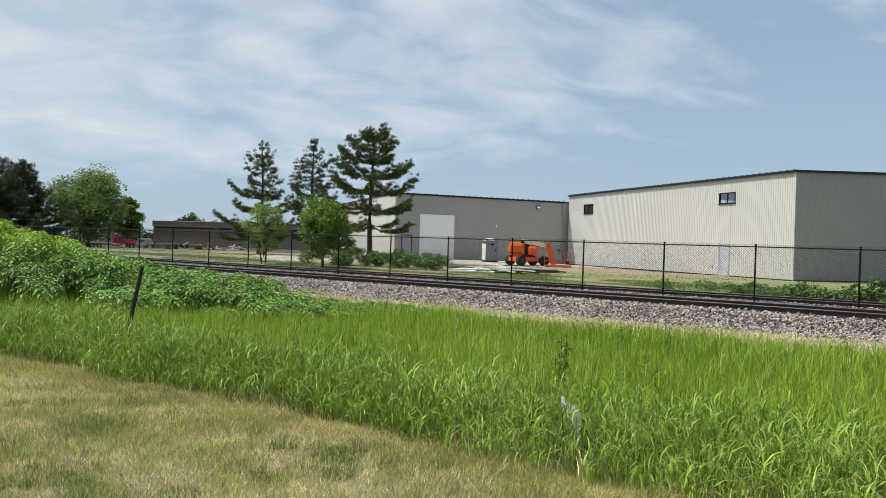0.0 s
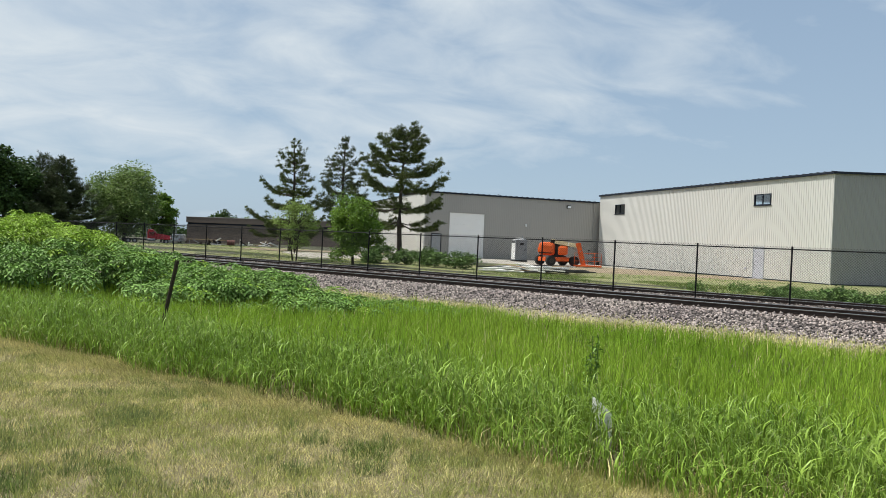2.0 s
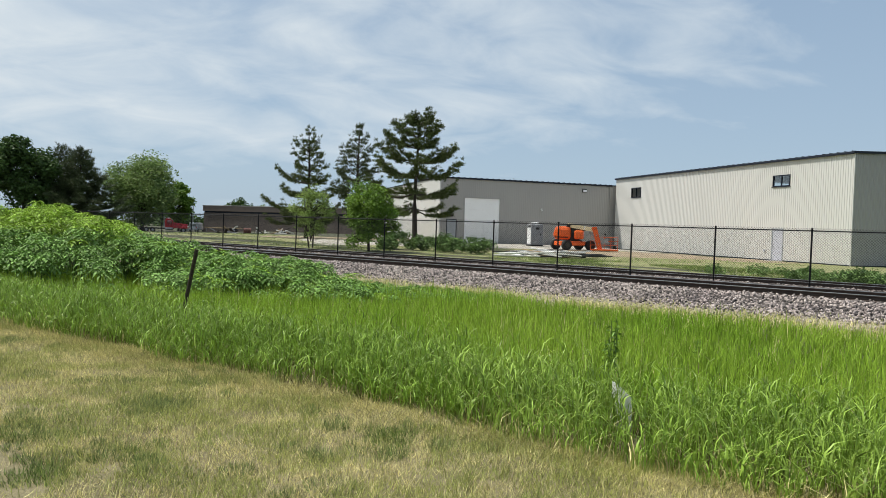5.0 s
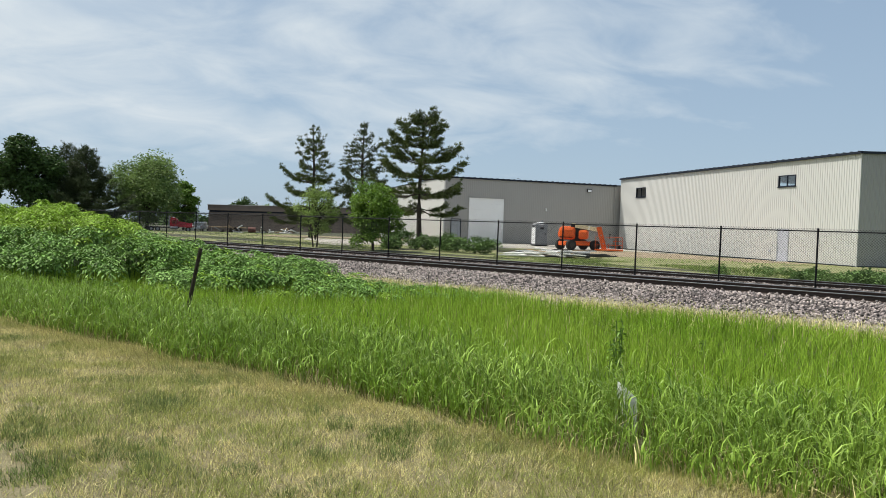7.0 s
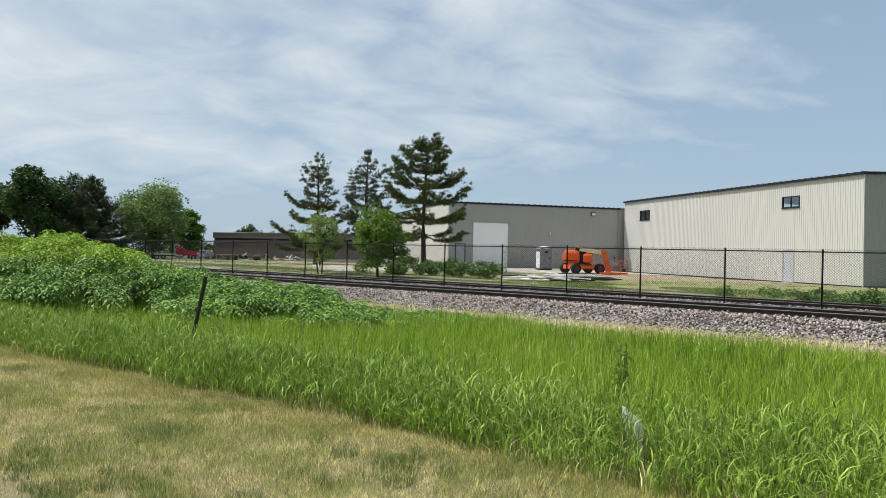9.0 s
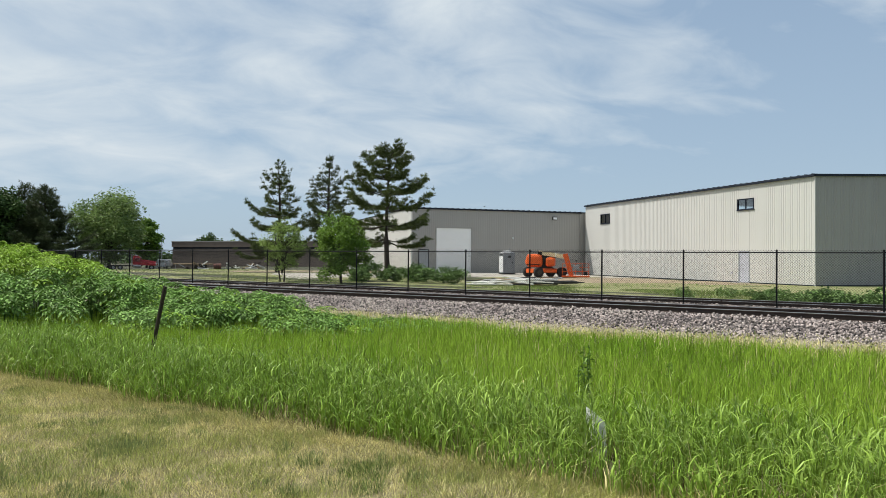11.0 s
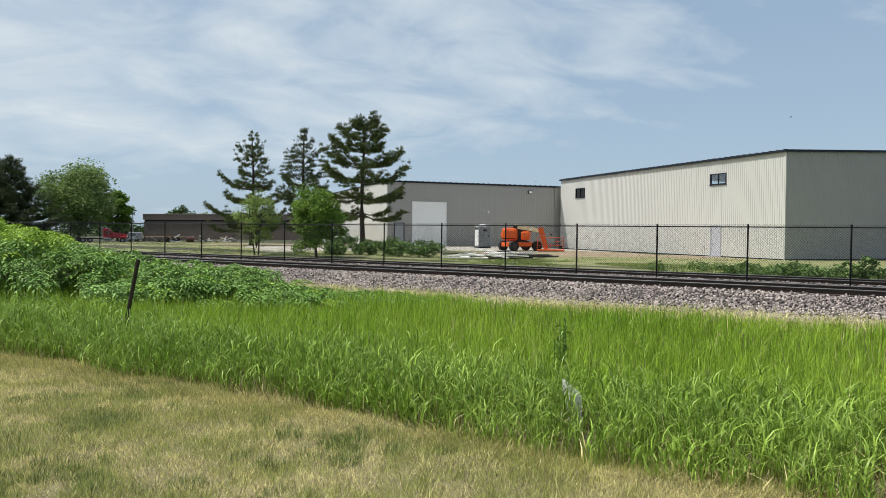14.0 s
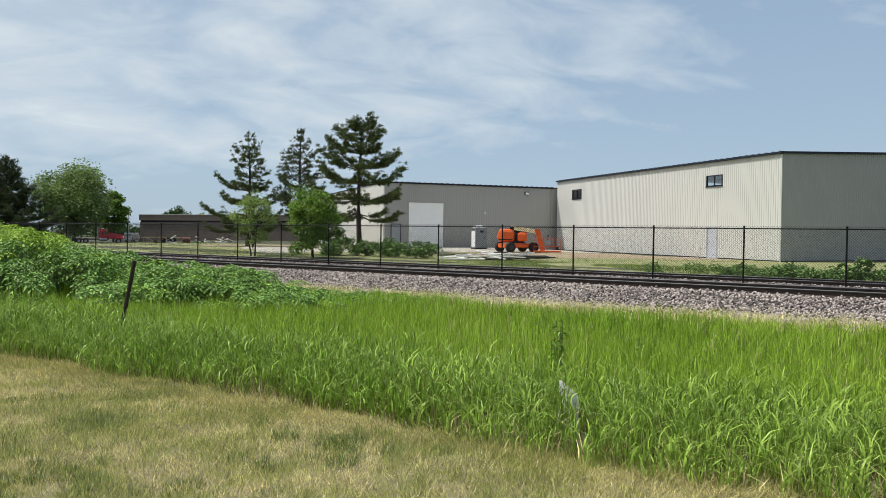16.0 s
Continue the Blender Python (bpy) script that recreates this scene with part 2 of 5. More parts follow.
# ---- helpers for building ----
def part(name, bm, mat, parent=None, label=""):
    me = bpy.data.meshes.new(name)
    bm.to_mesh(me); bm.free()
    me.materials.append(mat)
    ob = new(name, me)
    if parent: ob.parent = parent
    if label: ob["label"] = label
    return ob


def box(bm, lo, hi, bevel=0.0):
    c = [(a + b) / 2 for a, b in zip(lo, hi)]
    r = bmesh.ops.create_cube(bm, size=1, matrix=Matrix.Translation(c) @ Matrix.Diagonal((hi[0] - lo[0], hi[1] - lo[1], hi[2] - lo[2], 1)))
    if bevel:
        es = {e for v in r["verts"] for e in v.link_edges}
        bmesh.ops.bevel(bm, geom=list(es), offset=bevel, segments=2, affect="EDGES", profile=0.5)
    return bm


def tube(bm, a, b, r0, r1=None, n=8):
    a, b = Vector(a), Vector(b)
    d = b - a
    m = Matrix.Translation((a + b) / 2) @ d.to_track_quat("Z", "Y").to_matrix().to_4x4()
    bmesh.ops.create_cone(bm, cap_ends=True, segments=n, radius1=r0, radius2=r0 if r1 is None else r1, depth=d.length, matrix=m)
    return bm


def thing(name, label, category, group="", kind="", at=(0, 0, 0), rz=0):
    ob = new(name)
    ob.matrix_basis = pose(*at, 0, 0, rz)
    return tagged(ob, label, category, group, kind)


def mesh_np(name, verts, faces, mat, parent=None, smooth=False):
    """One mesh from numpy arrays: verts (n, 3), faces (m, k)."""
    me = bpy.data.meshes.new(name)
    k = faces.shape[1]
    me.vertices.add(len(verts)); me.vertices.foreach_set("co", np.ascontiguousarray(verts, dtype=np.float32).ravel())
    me.loops.add(faces.size); me.loops.foreach_set("vertex_index", np.ascontiguousarray(faces, dtype=np.int32).ravel())
    me.polygons.add(len(faces)); me.polygons.foreach_set("loop_start", np.arange(0, faces.size, k, dtype=np.int32))
    if smooth: me.polygons.foreach_set("use_smooth", np.ones(len(faces), dtype=bool))
    me.update(calc_edges=True)
    me.materials.append(mat)
    ob = new(name, me)
    if parent: ob.parent = parent
    return ob


# ---- plan ----
# railway line: P1 is a fence post, U runs along the fence, N across it (away from the meadow)
FA = radians(-52.162)
U = np.array([math.cos(FA), math.sin(FA)]); N = np.array([-U[1], U[0]]); P1 = np.array([12.62, 25.88])
RZ = math.degrees(FA)


def at_line(s, a, z=0.0):
    p = P1 + U * s + N * a
    return (float(p[0]), float(p[1]), z)


PROFILE_A = [-60, -21.6, -20.5, -18, -14.5, -10.5, -8.4, -7.0, -6.05, -2.7, -1.6, 1.5, 2.0, 5.1, 6.5, 9, 40]
PROFILE_Z = [0.0, 0.0, -0.06, -0.2, -0.36, -0.36, -0.28, -0.10, 0.11, 0.11, 0.03, -0.01, -0.09, -0.09, -0.12, 0.0, 0.0]


def ground_z(x, y):
    a = (np.asarray(x) - P1[0]) * N[0] + (np.asarray(y) - P1[1]) * N[1]
    z = np.interp(a, PROFILE_A, PROFILE_Z)
    far = np.clip((np.asarray(y) - 40) / 26, 0, 1) * np.clip((a - 9) / 8, 0, 1)
    far = far * far * (3 - 2 * far) * np.clip((39.5 - np.asarray(x)) / 7, 0, 1)
    beside = 0.06 * np.clip((64 - np.asarray(y)) / 27, 0, 1) * np.clip((a - 9) / 8, 0, 1) * np.clip((np.asarray(x) - 24) / 10, 0, 1)
    s = (np.asarray(x) - P1[0]) * U[0] + (np.asarray(y) - P1[1]) * U[1]
    grade = -GRADE * np.clip(s, -60, 20) * np.clip((a + 12) / 4, 0, 1) * np.clip((20 - a) / 10, 0, 1)
    drop = np.clip((np.asarray(y) - 85) / 50, 0, 1)
    drop = 0.75 * drop * drop * (3 - 2 * drop) * np.clip((8 - np.asarray(x)) / 18, 0, 1)
    return z + grade - drop - beside + 0.28 * far * np.clip((130 - np.asarray(y)) / 40, 0, 1)


GRADE = 0.004
TILT = math.degrees(math.atan(GRADE))
WALL_X, WALL_Y = 39.16, 67.2
# ---- ground and surfaces ----
def vnoise(x, y, f, seed):
    """Smooth value noise on arrays, 0 to 1."""
    r = np.random.default_rng(seed).random((64, 64))
    u, v = np.asarray(x) * f + 1000, np.asarray(y) * f + 1000
    i, j = np.floor(u).astype(int), np.floor(v).astype(int)
    fu, fv = u - i, v - j
    fu, fv = fu * fu * (3 - 2 * fu), fv * fv * (3 - 2 * fv)
    g = lambda p, q: r[p % 64, q % 64]
    return (g(i, j) * (1 - fu) + g(i + 1, j) * fu) * (1 - fv) + (g(i, j + 1) * (1 - fu) + g(i + 1, j + 1) * fu) * fv


def lawn_z(x, y):
    """The lawn's surface: low hummocks on the ground."""
    return ground_z(x, y) + 0.034 + 0.034 * (vnoise(x, y, 1.9, 61) - 0.5) + 0.026 * (vnoise(x, y, 4.3, 62) - 0.5)


def sheet(name, s_list, a_list, mat, lift=0.0, label="", category="ground", rag=0.0, level=ground_z):
    S, A = np.meshgrid(np.array(s_list, float), np.array(a_list, float), indexing="ij")
    if rag:
        A = A + rag * np.array([[noise.noise(Vector((float(S[i, j]) * 0.6, float(A[i, j]) * 0.5, 3.3))) for j in range(S.shape[1])] for i in range(S.shape[0])])
    X = P1[0] + U[0] * S + N[0] * A; Y = P1[1] + U[1] * S + N[1] * A
    V = np.stack([X, Y, level(X, Y) + lift], -1).reshape(-1, 3)
    i, j = np.meshgrid(np.arange(len(s_list) - 1), np.arange(len(a_list) - 1), indexing="ij")
    q = (i * len(a_list) + j).ravel()
    F = np.stack([q, q + len(a_list), q + len(a_list) + 1, q + 1], 1)
    ob = mesh_np(name, V, F, mat, smooth=True)
    return tagged(ob, label, category, kind="structure")


def field(name, x0, x1, y0, y1, mat, lift, label, seed, rag=1.2, step=1.0):
    """An uneven-edged patch of bare ground in world axes."""
    xs = np.arange(x0, x1 + step, step); ys = np.arange(y0, y1 + step, step)
    X, Y = np.meshgrid(xs, ys, indexing="ij")
    X = X.copy(); Y = Y.copy()
    for i in range(len(xs)):
        for j in range(len(ys)):
            v = Vector((i * 0.33 + seed, j * 0.33, seed))
            X[i, j] += rag * noise.noise(v); Y[i, j] += rag * noise.noise(v + Vector((7, 3, 1)))
    V = np.stack([X, Y, ground_z(X, Y) + lift], -1).reshape(-1, 3)
    i, j = np.meshgrid(np.arange(len(xs) - 1), np.arange(len(ys) - 1), indexing="ij")
    q = (i * len(ys) + j).ravel()
    ob = mesh_np(name, V, np.stack([q, q + len(ys), q + len(ys) + 1, q + 1], 1), mat, smooth=True)
    return tagged(ob, label, "ground", kind="structure")


ss_all = np.concatenate([[-2500, -600, -250], np.arange(-150, 60, 3.0), [60, 120, 400, 2500]])
aa_all = np.unique(np.concatenate([[-2500, -500, -120], PROFILE_A, np.arange(-26, 10, 0.8), np.arange(10, 130, 4.0), [150, 200, 600, 2500]]))
sheet("ground", ss_all, aa_all, M_SOIL, label="flat meadow ground with grass and bare soil")
sheet("lawn", np.arange(-20, 24, 0.16), np.arange(-36, -19.9, 0.16), M_LAWN, 0.004, label="dry mown lawn with bare straw patches", rag=0.35, level=lawn_z)
sheet("ballast_bed", np.arange(-70, 34, 2.0), [-8.3, -7.7, -7.0, -6.05, -5, -4, -2.7, -1.6, 0, 1.5, 2.0, 3, 4, 5.1, 5.9], M_BALLAST_BED, 0.01, label="crushed ballast under the railway tracks, darkened for shaded gaps", rag=0.25)
sheet("ballast_toe", np.arange(-30, 30, 0.7), np.arange(-9.3, -7.4, 0.3), M_TOE, 0.018, label="sandy dirt and fines along the foot of the ballast", rag=0.5)
sheet("verge_ground", np.arange(-70, 34, 2.0), np.arange(6.2, 34, 1.5), M_VERGE_SOIL, 0.004, label="dry olive verge of thin grass and soil", rag=0.6)
field("gravel_yard", 6, 38, 54, 66.9, M_GRAVEL, 0.010, "pale gravel yard in front of the workshop", 1.0)
field("dirt_lane", 3, 20, 70, 80, M_DIRT, 0.008, "bare sandy lane behind the pine trees", 2.0)
field("dirt_patch", 24, 37, 43, 53, M_DIRT, 0.012, "bare sandy dirt beside the warehouse", 3.0)
field("dirt_strip", 33, 38.9, 40, 47, M_DIRT, 0.008, "bare sandy strip along the warehouse wall", 4.0, rag=0.9)


# ---- railway ----
def make_track(a_mid, z_top, label):
    x, y, _ = at_line(0, a_mid)
    tr = new("railway_track")
    tr.matrix_basis = pose(x, y, z_top, 0, TILT, RZ)
    tagged(tr, label, "railway", "railway tracks")
    # rail profile: head, web and foot
    prof = [(-0.075, -0.17), (0.075, -0.17), (0.075, -0.155), (0.012, -0.135), (0.010, -0.045), (0.036, -0.035), (0.036, -0.004), (-0.036, -0.004), (-0.036, -0.035), (-0.010, -0.045), (-0.012, -0.135), (-0.075, -0.155)]
    for side in (-0.755, 0.755):
        bm = bmesh.new()
        rings = [[bm.verts.new((lx, side + p[0], p[1])) for p in prof] for lx in (-70, 30)]
        for k in range(len(prof)):
            bm.faces.new((rings[0][k], rings[1][k], rings[1][(k + 1) % len(prof)], rings[0][(k + 1) % len(prof)]))
        bm.faces.new(rings[0][::-1]); bm.faces.new(rings[1])
        bmesh.ops.recalc_face_normals(bm, faces=bm.faces)
        rail = part("rail", bm, M_RUST, tr, "rust-brown steel rail")
        bm = bmesh.new(); box(bm, (-70, side - 0.037, -0.016), (30, side + 0.037, 0.0), 0.004); part("rail_head", bm, M_RAILTOP, rail, "polished running surface")
    me = None
    for k in range(-78, 56):
        if me is None:
            bm = bmesh.new(); box(bm, (-0.115, -1.3, -0.33), (0.115, 1.3, -0.175), 0.012)
            tie = part("tie", bm, M_TIE, tr); me = tie.data
        else:
            tie = new("tie", me); tie.parent = tr
        w = random.uniform(-0.03, 0.03)
        tie.location = (0.53 * k + w, random.uniform(-0.05, 0.05), random.uniform(-0.008, 0.0))
        tie.rotation_euler = (0, 0, random.uniform(-0.02, 0.02))
    return tr


make_track(-4.35, 0.30, "rusty railway track on timber ties in grey ballast")
make_track(3.55, 0.10, "rusty railway siding behind the chain-link fence")


def stones(name, s0, s1, bands, label):
    """Loose ballast stones: bands of (a0, a1, stones per square metre, size)."""
    rng = np.random.default_rng(5)
    base = np.array([[1, 0, 0], [-1, 0, 0], [0, 1, 0], [0, -1, 0], [0, 0, 1], [0, 0, -1]], float)
    tri = np.array([[0, 2, 4], [2, 1, 4], [1, 3, 4], [3, 0, 4], [2, 0, 5], [1, 2, 5], [3, 1, 5], [0, 3, 5]])
    VV, FF, off = [], [], 0
    for a0, a1, dens, size in bands:
        n = int((s1 - s0) * (a1 - a0) * dens)
        s = rng.uniform(s0, s1, n); a = rng.uniform(a0, a1, n)
        r = size * rng.uniform(0.6, 1.35, n)
        x = P1[0] + U[0] * s + N[0] * a; y = P1[1] + U[1] * s + N[1] * a
        z = ground_z(x, y) + 0.012 + r * rng.uniform(-0.2, 0.8, n)
        sh = base[None] * (rng.uniform(0.55, 1.2, (n, 6, 1)))
        ang = rng.normal(size=(n, 3, 3))
        q, _ = np.linalg.qr(ang)
        v = np.einsum("nij,nkj->nki", q, sh) * r[:, None, None] + np.stack([x, y, z], -1)[:, None]
        VV.append(v.reshape(-1, 3)); FF.append((tri[None] + (np.arange(n) * 6)[:, None, None] + off).reshape(-1, 3)); off += n * 6
    ob = mesh_np(name, np.concatenate(VV), np.concatenate(FF), M_STONE)
    tagged(ob, label, "gravel", kind="stuff")


stones("ballast_stones", -19, 15, [(-9.0, -7.7, 85, 0.032), (-7.7, -5.55, 330, 0.038), (-5.6, -3.1, 55, 0.047), (-3.1, 2.3, 55, 0.048), (2.3, 5.2, 32, 0.048)], "loose grey and pinkish crushed ballast stones beside the rails")


stones("far_ballast_stones", -46, -19, [(-8.0, -3.1, 45, 0.055), (-3.1, 5.2, 26, 0.055)], "loose grey ballast stones along the farther rails")


# ---- chain-link fence ----
def make_fence():
    x, y, _ = at_line(0, 0)
    fe = new("chain_link_fence")
    fe.matrix_basis = pose(x, y, 0, 0, TILT, RZ)
    tagged(fe, "black chain-link fence with steel posts and top rail", "fence")
    bay, top = 3.048, 1.97
    bm = bmesh.new(); tube(bm, (0, 0, -0.35), (0, 0, 2.0), 0.030, n=10); post = part("post", bm, M_BLACK, fe)
    bm = bmesh.new(); bmesh.ops.create_uvsphere(bm, u_segments=8, v_segments=5, radius=0.040, matrix=Matrix.Translation((0, 0, 2.01)) @ Matrix.Diagonal((1, 1, 0.8, 1))); cap = part("post_cap", bm, M_BLACK, fe)
    bm = bmesh.new(); tube(bm, (0, 0, top - 0.03), (bay, 0, top - 0.03), 0.020, n=8); rail = part("top_rail", bm, M_BLACK, fe)
    # woven wire: two families of slanting wires, slightly apart, knuckled above the rail
    d, zlo, zhi, w = 0.085, 0.06, 2.03, 0.0030
    V, F = [], []
    h = zhi - zlo
    for fam, yo in ((1, 0.026), (-1, 0.031)):
        k0 = -int(h / d) - 1
        for k in range(k0, int(bay / d) + 1):
            p0 = (k * d, zlo) if fam == 1 else (bay - k * d, zlo)
            p1 = (p0[0] + fam * h, zhi)
            ts = []
            for lim in (0.0, bay):
                ts.append((lim - p0[0]) / (p1[0] - p0[0]))
            t0, t1 = max(0, min(ts)), min(1, max(ts))
            if t1 - t0 < 0.01: continue
            a = (p0[0] + (p1[0] - p0[0]) * t0, p0[1] + h * t0); b2 = (p0[0] + (p1[0] - p0[0]) * t1, p0[1] + h * t1)
            nx, nz = -fam * 0.7071 * w, 0.7071 * w
            i = len(V)
            for (px, pz) in (a, b2):
                V += [(px + nx, yo, pz + nz), (px - nx, yo, pz - nz), (px, yo + 1.7 * w, pz)]
            F += [(i, i + 1, i + 4, i + 3), (i + 1, i + 2, i + 5, i + 4), (i + 2, i, i + 3, i + 5)]
    mesh = mesh_np("wire_mesh", np.array(V), np.array(F), M_BLACK, fe)
    bm = bmesh.new(); tube(bm, (0, 0.03, 0.09), (bay, 0.03, 0.09), 0.004, n=4); ten = part("tension_wire", bm, M_BLACK, fe)
    for i in range(-17, 7):
        if i == -17:
            for o in (post, cap, rail, mesh, ten): o.location = (bay * i, 0, 0)
            continue
        for o in (post, cap, rail, mesh, ten):
            if i == 6 and o not in (post, cap): continue
            c = new(o.name.split(".")[0], o.data); c.parent = fe; c.location = (bay * i, 0, 0)


make_fence()


# ---- buildings ----
def panel_wall(parent, origin, along, outward, length, z0, z1, mat, openings=(), rib=0.030, pitch=0.203, name="wall_panel", rise=None):
    """Ribbed sheet-metal wall in panels of 0.81 m; openings (u0, u1, z0, z1) stay open."""
    o, du, no = Vector(origin), Vector(along), Vector(outward)
    cuts = sorted({0.0, length, *[c for op in openings for c in op[:2]], *[0.812 * k for k in range(1, int(length / 0.812) + 1)]})
    cuts = [c for i, c in enumerate(cuts) if i == 0 or c - cuts[i - 1] > 0.02]
    for u0, u1 in zip(cuts, cuts[1:]):
        spans, zs = [], z0
        for op in sorted(openings, key=lambda q: q[2]):
            if op[0] < (u0 + u1) / 2 < op[1]:
                if op[2] > zs + 0.02: spans.append((zs, op[2]))
                zs = op[3]
        if z1 > zs: spans.append((zs, z1))
        pts = [(u0, 0.0)]
        k = math.floor(u0 / pitch) - 1
        while k * pitch < u1 + pitch:
            c = k * pitch + pitch / 2
            for du_, h in ((-0.058, 0.0), (-0.030, rib), (0.030, rib), (0.058, 0.0)):
                if u0 < c + du_ < u1: pts.append((c + du_, h))
            k += 1
        pts.append((u1, 0.0))
        for za, zb in spans:
            bm = bmesh.new()
            ring = pts + [(u1, -0.12), (u0, -0.12)]
            lo = [bm.verts.new(o + du * u + no * h + Vector((0, 0, za))) for u, h in ring]
            up = (lambda u: rise[0] * (rise[1] - abs(u - rise[1]))) if rise and zb == z1 else (lambda u: 0.0)
            hi = [bm.verts.new(o + du * u + no * h + Vector((0, 0, zb + up(u)))) for u, h in ring]
            for i in range(len(ring)):
                j = (i + 1) % len(ring)
                bm.faces.new((lo[i], lo[j], hi[j], hi[i]))
            bm.faces.new(lo); bm.faces.new(hi)
            bmesh.ops.recalc_face_normals(bm, faces=bm.faces)
            part(name, bm, mat, parent)


def window_x(parent, x, y0, y1, z0, z1):
    """A two-light window in a wall that faces -x."""
    bm = bmesh.new()
    f = 0.07
    for lo, hi in (((x - 0.05, y0, z0), (x + 0.1, y0 + f, z1)), ((x - 0.05, y1 - f, z0), (x + 0.1, y1, z1)), ((x - 0.05, y0 + f, z0), (x + 0.1, y1 - f, z0 + f)), ((x - 0.05, y0 + f, z1 - f), (x + 0.1, y1 - f, z1)), ((x - 0.03, (y0 + y1) / 2 - 0.03, z0 + f), (x + 0.07, (y0 + y1) / 2 + 0.03, z1 - f))):
        box(bm, lo, hi, 0.006)
    w = part("window", bm, M_DARK_TRIM, parent, "dark-framed two-light window")
    for a, b_ in ((y0 + f, (y0 + y1) / 2 - 0.03), ((y0 + y1) / 2 + 0.03, y1 - f)):
        bm = bmesh.new(); box(bm, (x + 0.02, a, z0 + f), (x + 0.03, b_, z1 - f)); part("pane", bm, M_GLASS, w)
    bm = bmesh.new(); box(bm, (x - 0.09, y0 - 0.05, z0 - 0.05), (x + 0.05, y1 + 0.05, z0 - 0.002), 0.008); part("sill", bm, M_DARK_TRIM, w)


def make_warehouse():
    h = thing("warehouse", "large light-grey ribbed metal warehouse with dark roof trim", "building")
    x0, y0, y1, zt = WALL_X, 36.75, 66.75, 7.44
    W = 36.0
    ops = [(42.28 - y0, 44.01 - y0, 5.53, 6.38), (61.95 - y0, 63.70 - y0, 5.40, 6.38), (42.72 - y0, 43.86 - y0, -0.26, 2.40)]
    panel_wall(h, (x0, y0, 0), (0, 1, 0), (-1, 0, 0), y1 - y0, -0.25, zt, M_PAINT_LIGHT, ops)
    panel_wall(h, (x0 + 0.03, y0, 0), (1, 0, 0), (0, -1, 0), W, -0.25, zt, M_PAINT_SHADED, rise=(0.042, W / 2))
    for lo, hi in (((x0 + 0.13, y1 - 0.2, -0.1), (x0 + W, y1, zt)), ((x0 + W - 0.2, y0 + 0.13, -0.1), (x0 + W, y1 - 0.2, zt))):
        bm = bmesh.new(); box(bm, lo, hi); part("wall", bm, M_PAINT_GREY, h)
    bm = bmesh.new(); box(bm, (x0 - 0.02, y0 + 0.1, -0.65), (x0 + 0.12, y1, -0.253)); box(bm, (x0 + 0.03, y0 - 0.02, -0.65), (x0 + W, y0 + 0.1, -0.253)); part("foundation", bm, M_CONCRETE, h, "grey concrete footing")
    # dark flashing along the foot of the walls, following the fall of the ground
    for ya, yb in ((y0 + 0.03, 42.70), (43.88, y1)):
        foot = lambda yy: -0.06 + 0.10 * (yy - y0) / 30
        bm = bmesh.new()
        vs = [bm.verts.new((xx, yy, foot(yy) + dz)) for yy in (ya, yb) for xx in (x0 - 0.06, x0 - 0.024) for dz in (-0.1, 0.075)]
        bmesh.ops.convex_hull(bm, input=vs); part("base_flashing", bm, M_DARK_TRIM, h)
    bm = bmesh.new(); box(bm, (x0 + 0.05, y0 - 0.06, -0.2), (x0 + W, y0 - 0.024, 0.01)); part("base_flashing", bm, M_DARK_TRIM, h)
    bm = bmesh.new(); box(bm, (x0 - 0.045, y0 - 0.05, -0.24), (x0 + 0.03, y0 + 0.028, zt), 0.006); part("corner_trim", bm, M_PAINT_LIGHT, h)
    # roof: low slope with standing seams whose ends show along the eave
    def slab(name, xa, xb, ya, yb, lo, hi, mat, par, label=""):
        """A roof-following bar: from the eave up to the ridge and down."""
        bm = bmesh.new()
        xs = [xa] + ([x0 + W / 2] if xa < x0 + W / 2 < xb else []) + [xb]
        zr = lambda x: zt + 0.042 * (W / 2 - abs(x - x0 - W / 2))
        rows_ = [[bm.verts.new((x, yy, zr(x) + dz)) for yy, dz in ((ya, lo), (yb, lo), (yb, hi), (ya, hi))] for x in xs]
        for r1, r2 in zip(rows_, rows_[1:]):
            for k in range(4): bm.faces.new((r1[k], r1[(k + 1) % 4], r2[(k + 1) % 4], r2[k]))
        bm.faces.new(rows_[0]); bm.faces.new(rows_[-1])
        bmesh.ops.recalc_face_normals(bm, faces=bm.faces)
        return part(name, bm, mat, par, label)
    roof = slab("roof", x0 - 0.12, x0 + W, y0 - 0.1, y1 + 0.05, 0.002, 0.10, M_DARK_TRIM, h, "dark metal roof")
    bm = bmesh.new(); box(bm, (x0 - 0.20, y0 - 0.12, zt - 0.07), (x0 - 0.05, y1 + 0.05, zt + 0.07), 0.01); part("gutter", bm, M_DARK_TRIM, h, "dark blue-black eave gutter")
    slab("fascia", x0 - 0.05, x0 + W, y0 - 0.17, y0 - 0.105, -0.06, 0.09, M_DARK_TRIM, h)
    for k in range(49):
        yy = y0 + 0.1 + 0.61 * k
        if k == 0:
            bm = bmesh.new(); box(bm, (0, -0.03, 0), (3.0, 0.03, 0.035)); sm = part("roof_seam", bm, M_DARK_TRIM, roof)
        else:
            sm = new("roof_seam", sm.data); sm.parent = roof
        sm.location = (x0 - 0.16, yy, zt + 0.101)
    window_x(h, x0, 42.28, 44.01, 5.53, 6.38)
    window_x(h, x0, 61.95, 63.70, 5.40, 6.38)
    bm = bmesh.new(); box(bm, (x0 - 0.02, 42.80, -0.01), (x0 + 0.03, 43.78, 2.32), 0.006); d = part("door", bm, M_DOOR_PALE, h, "pale blue-grey steel personnel door")
    bm = bmesh.new()
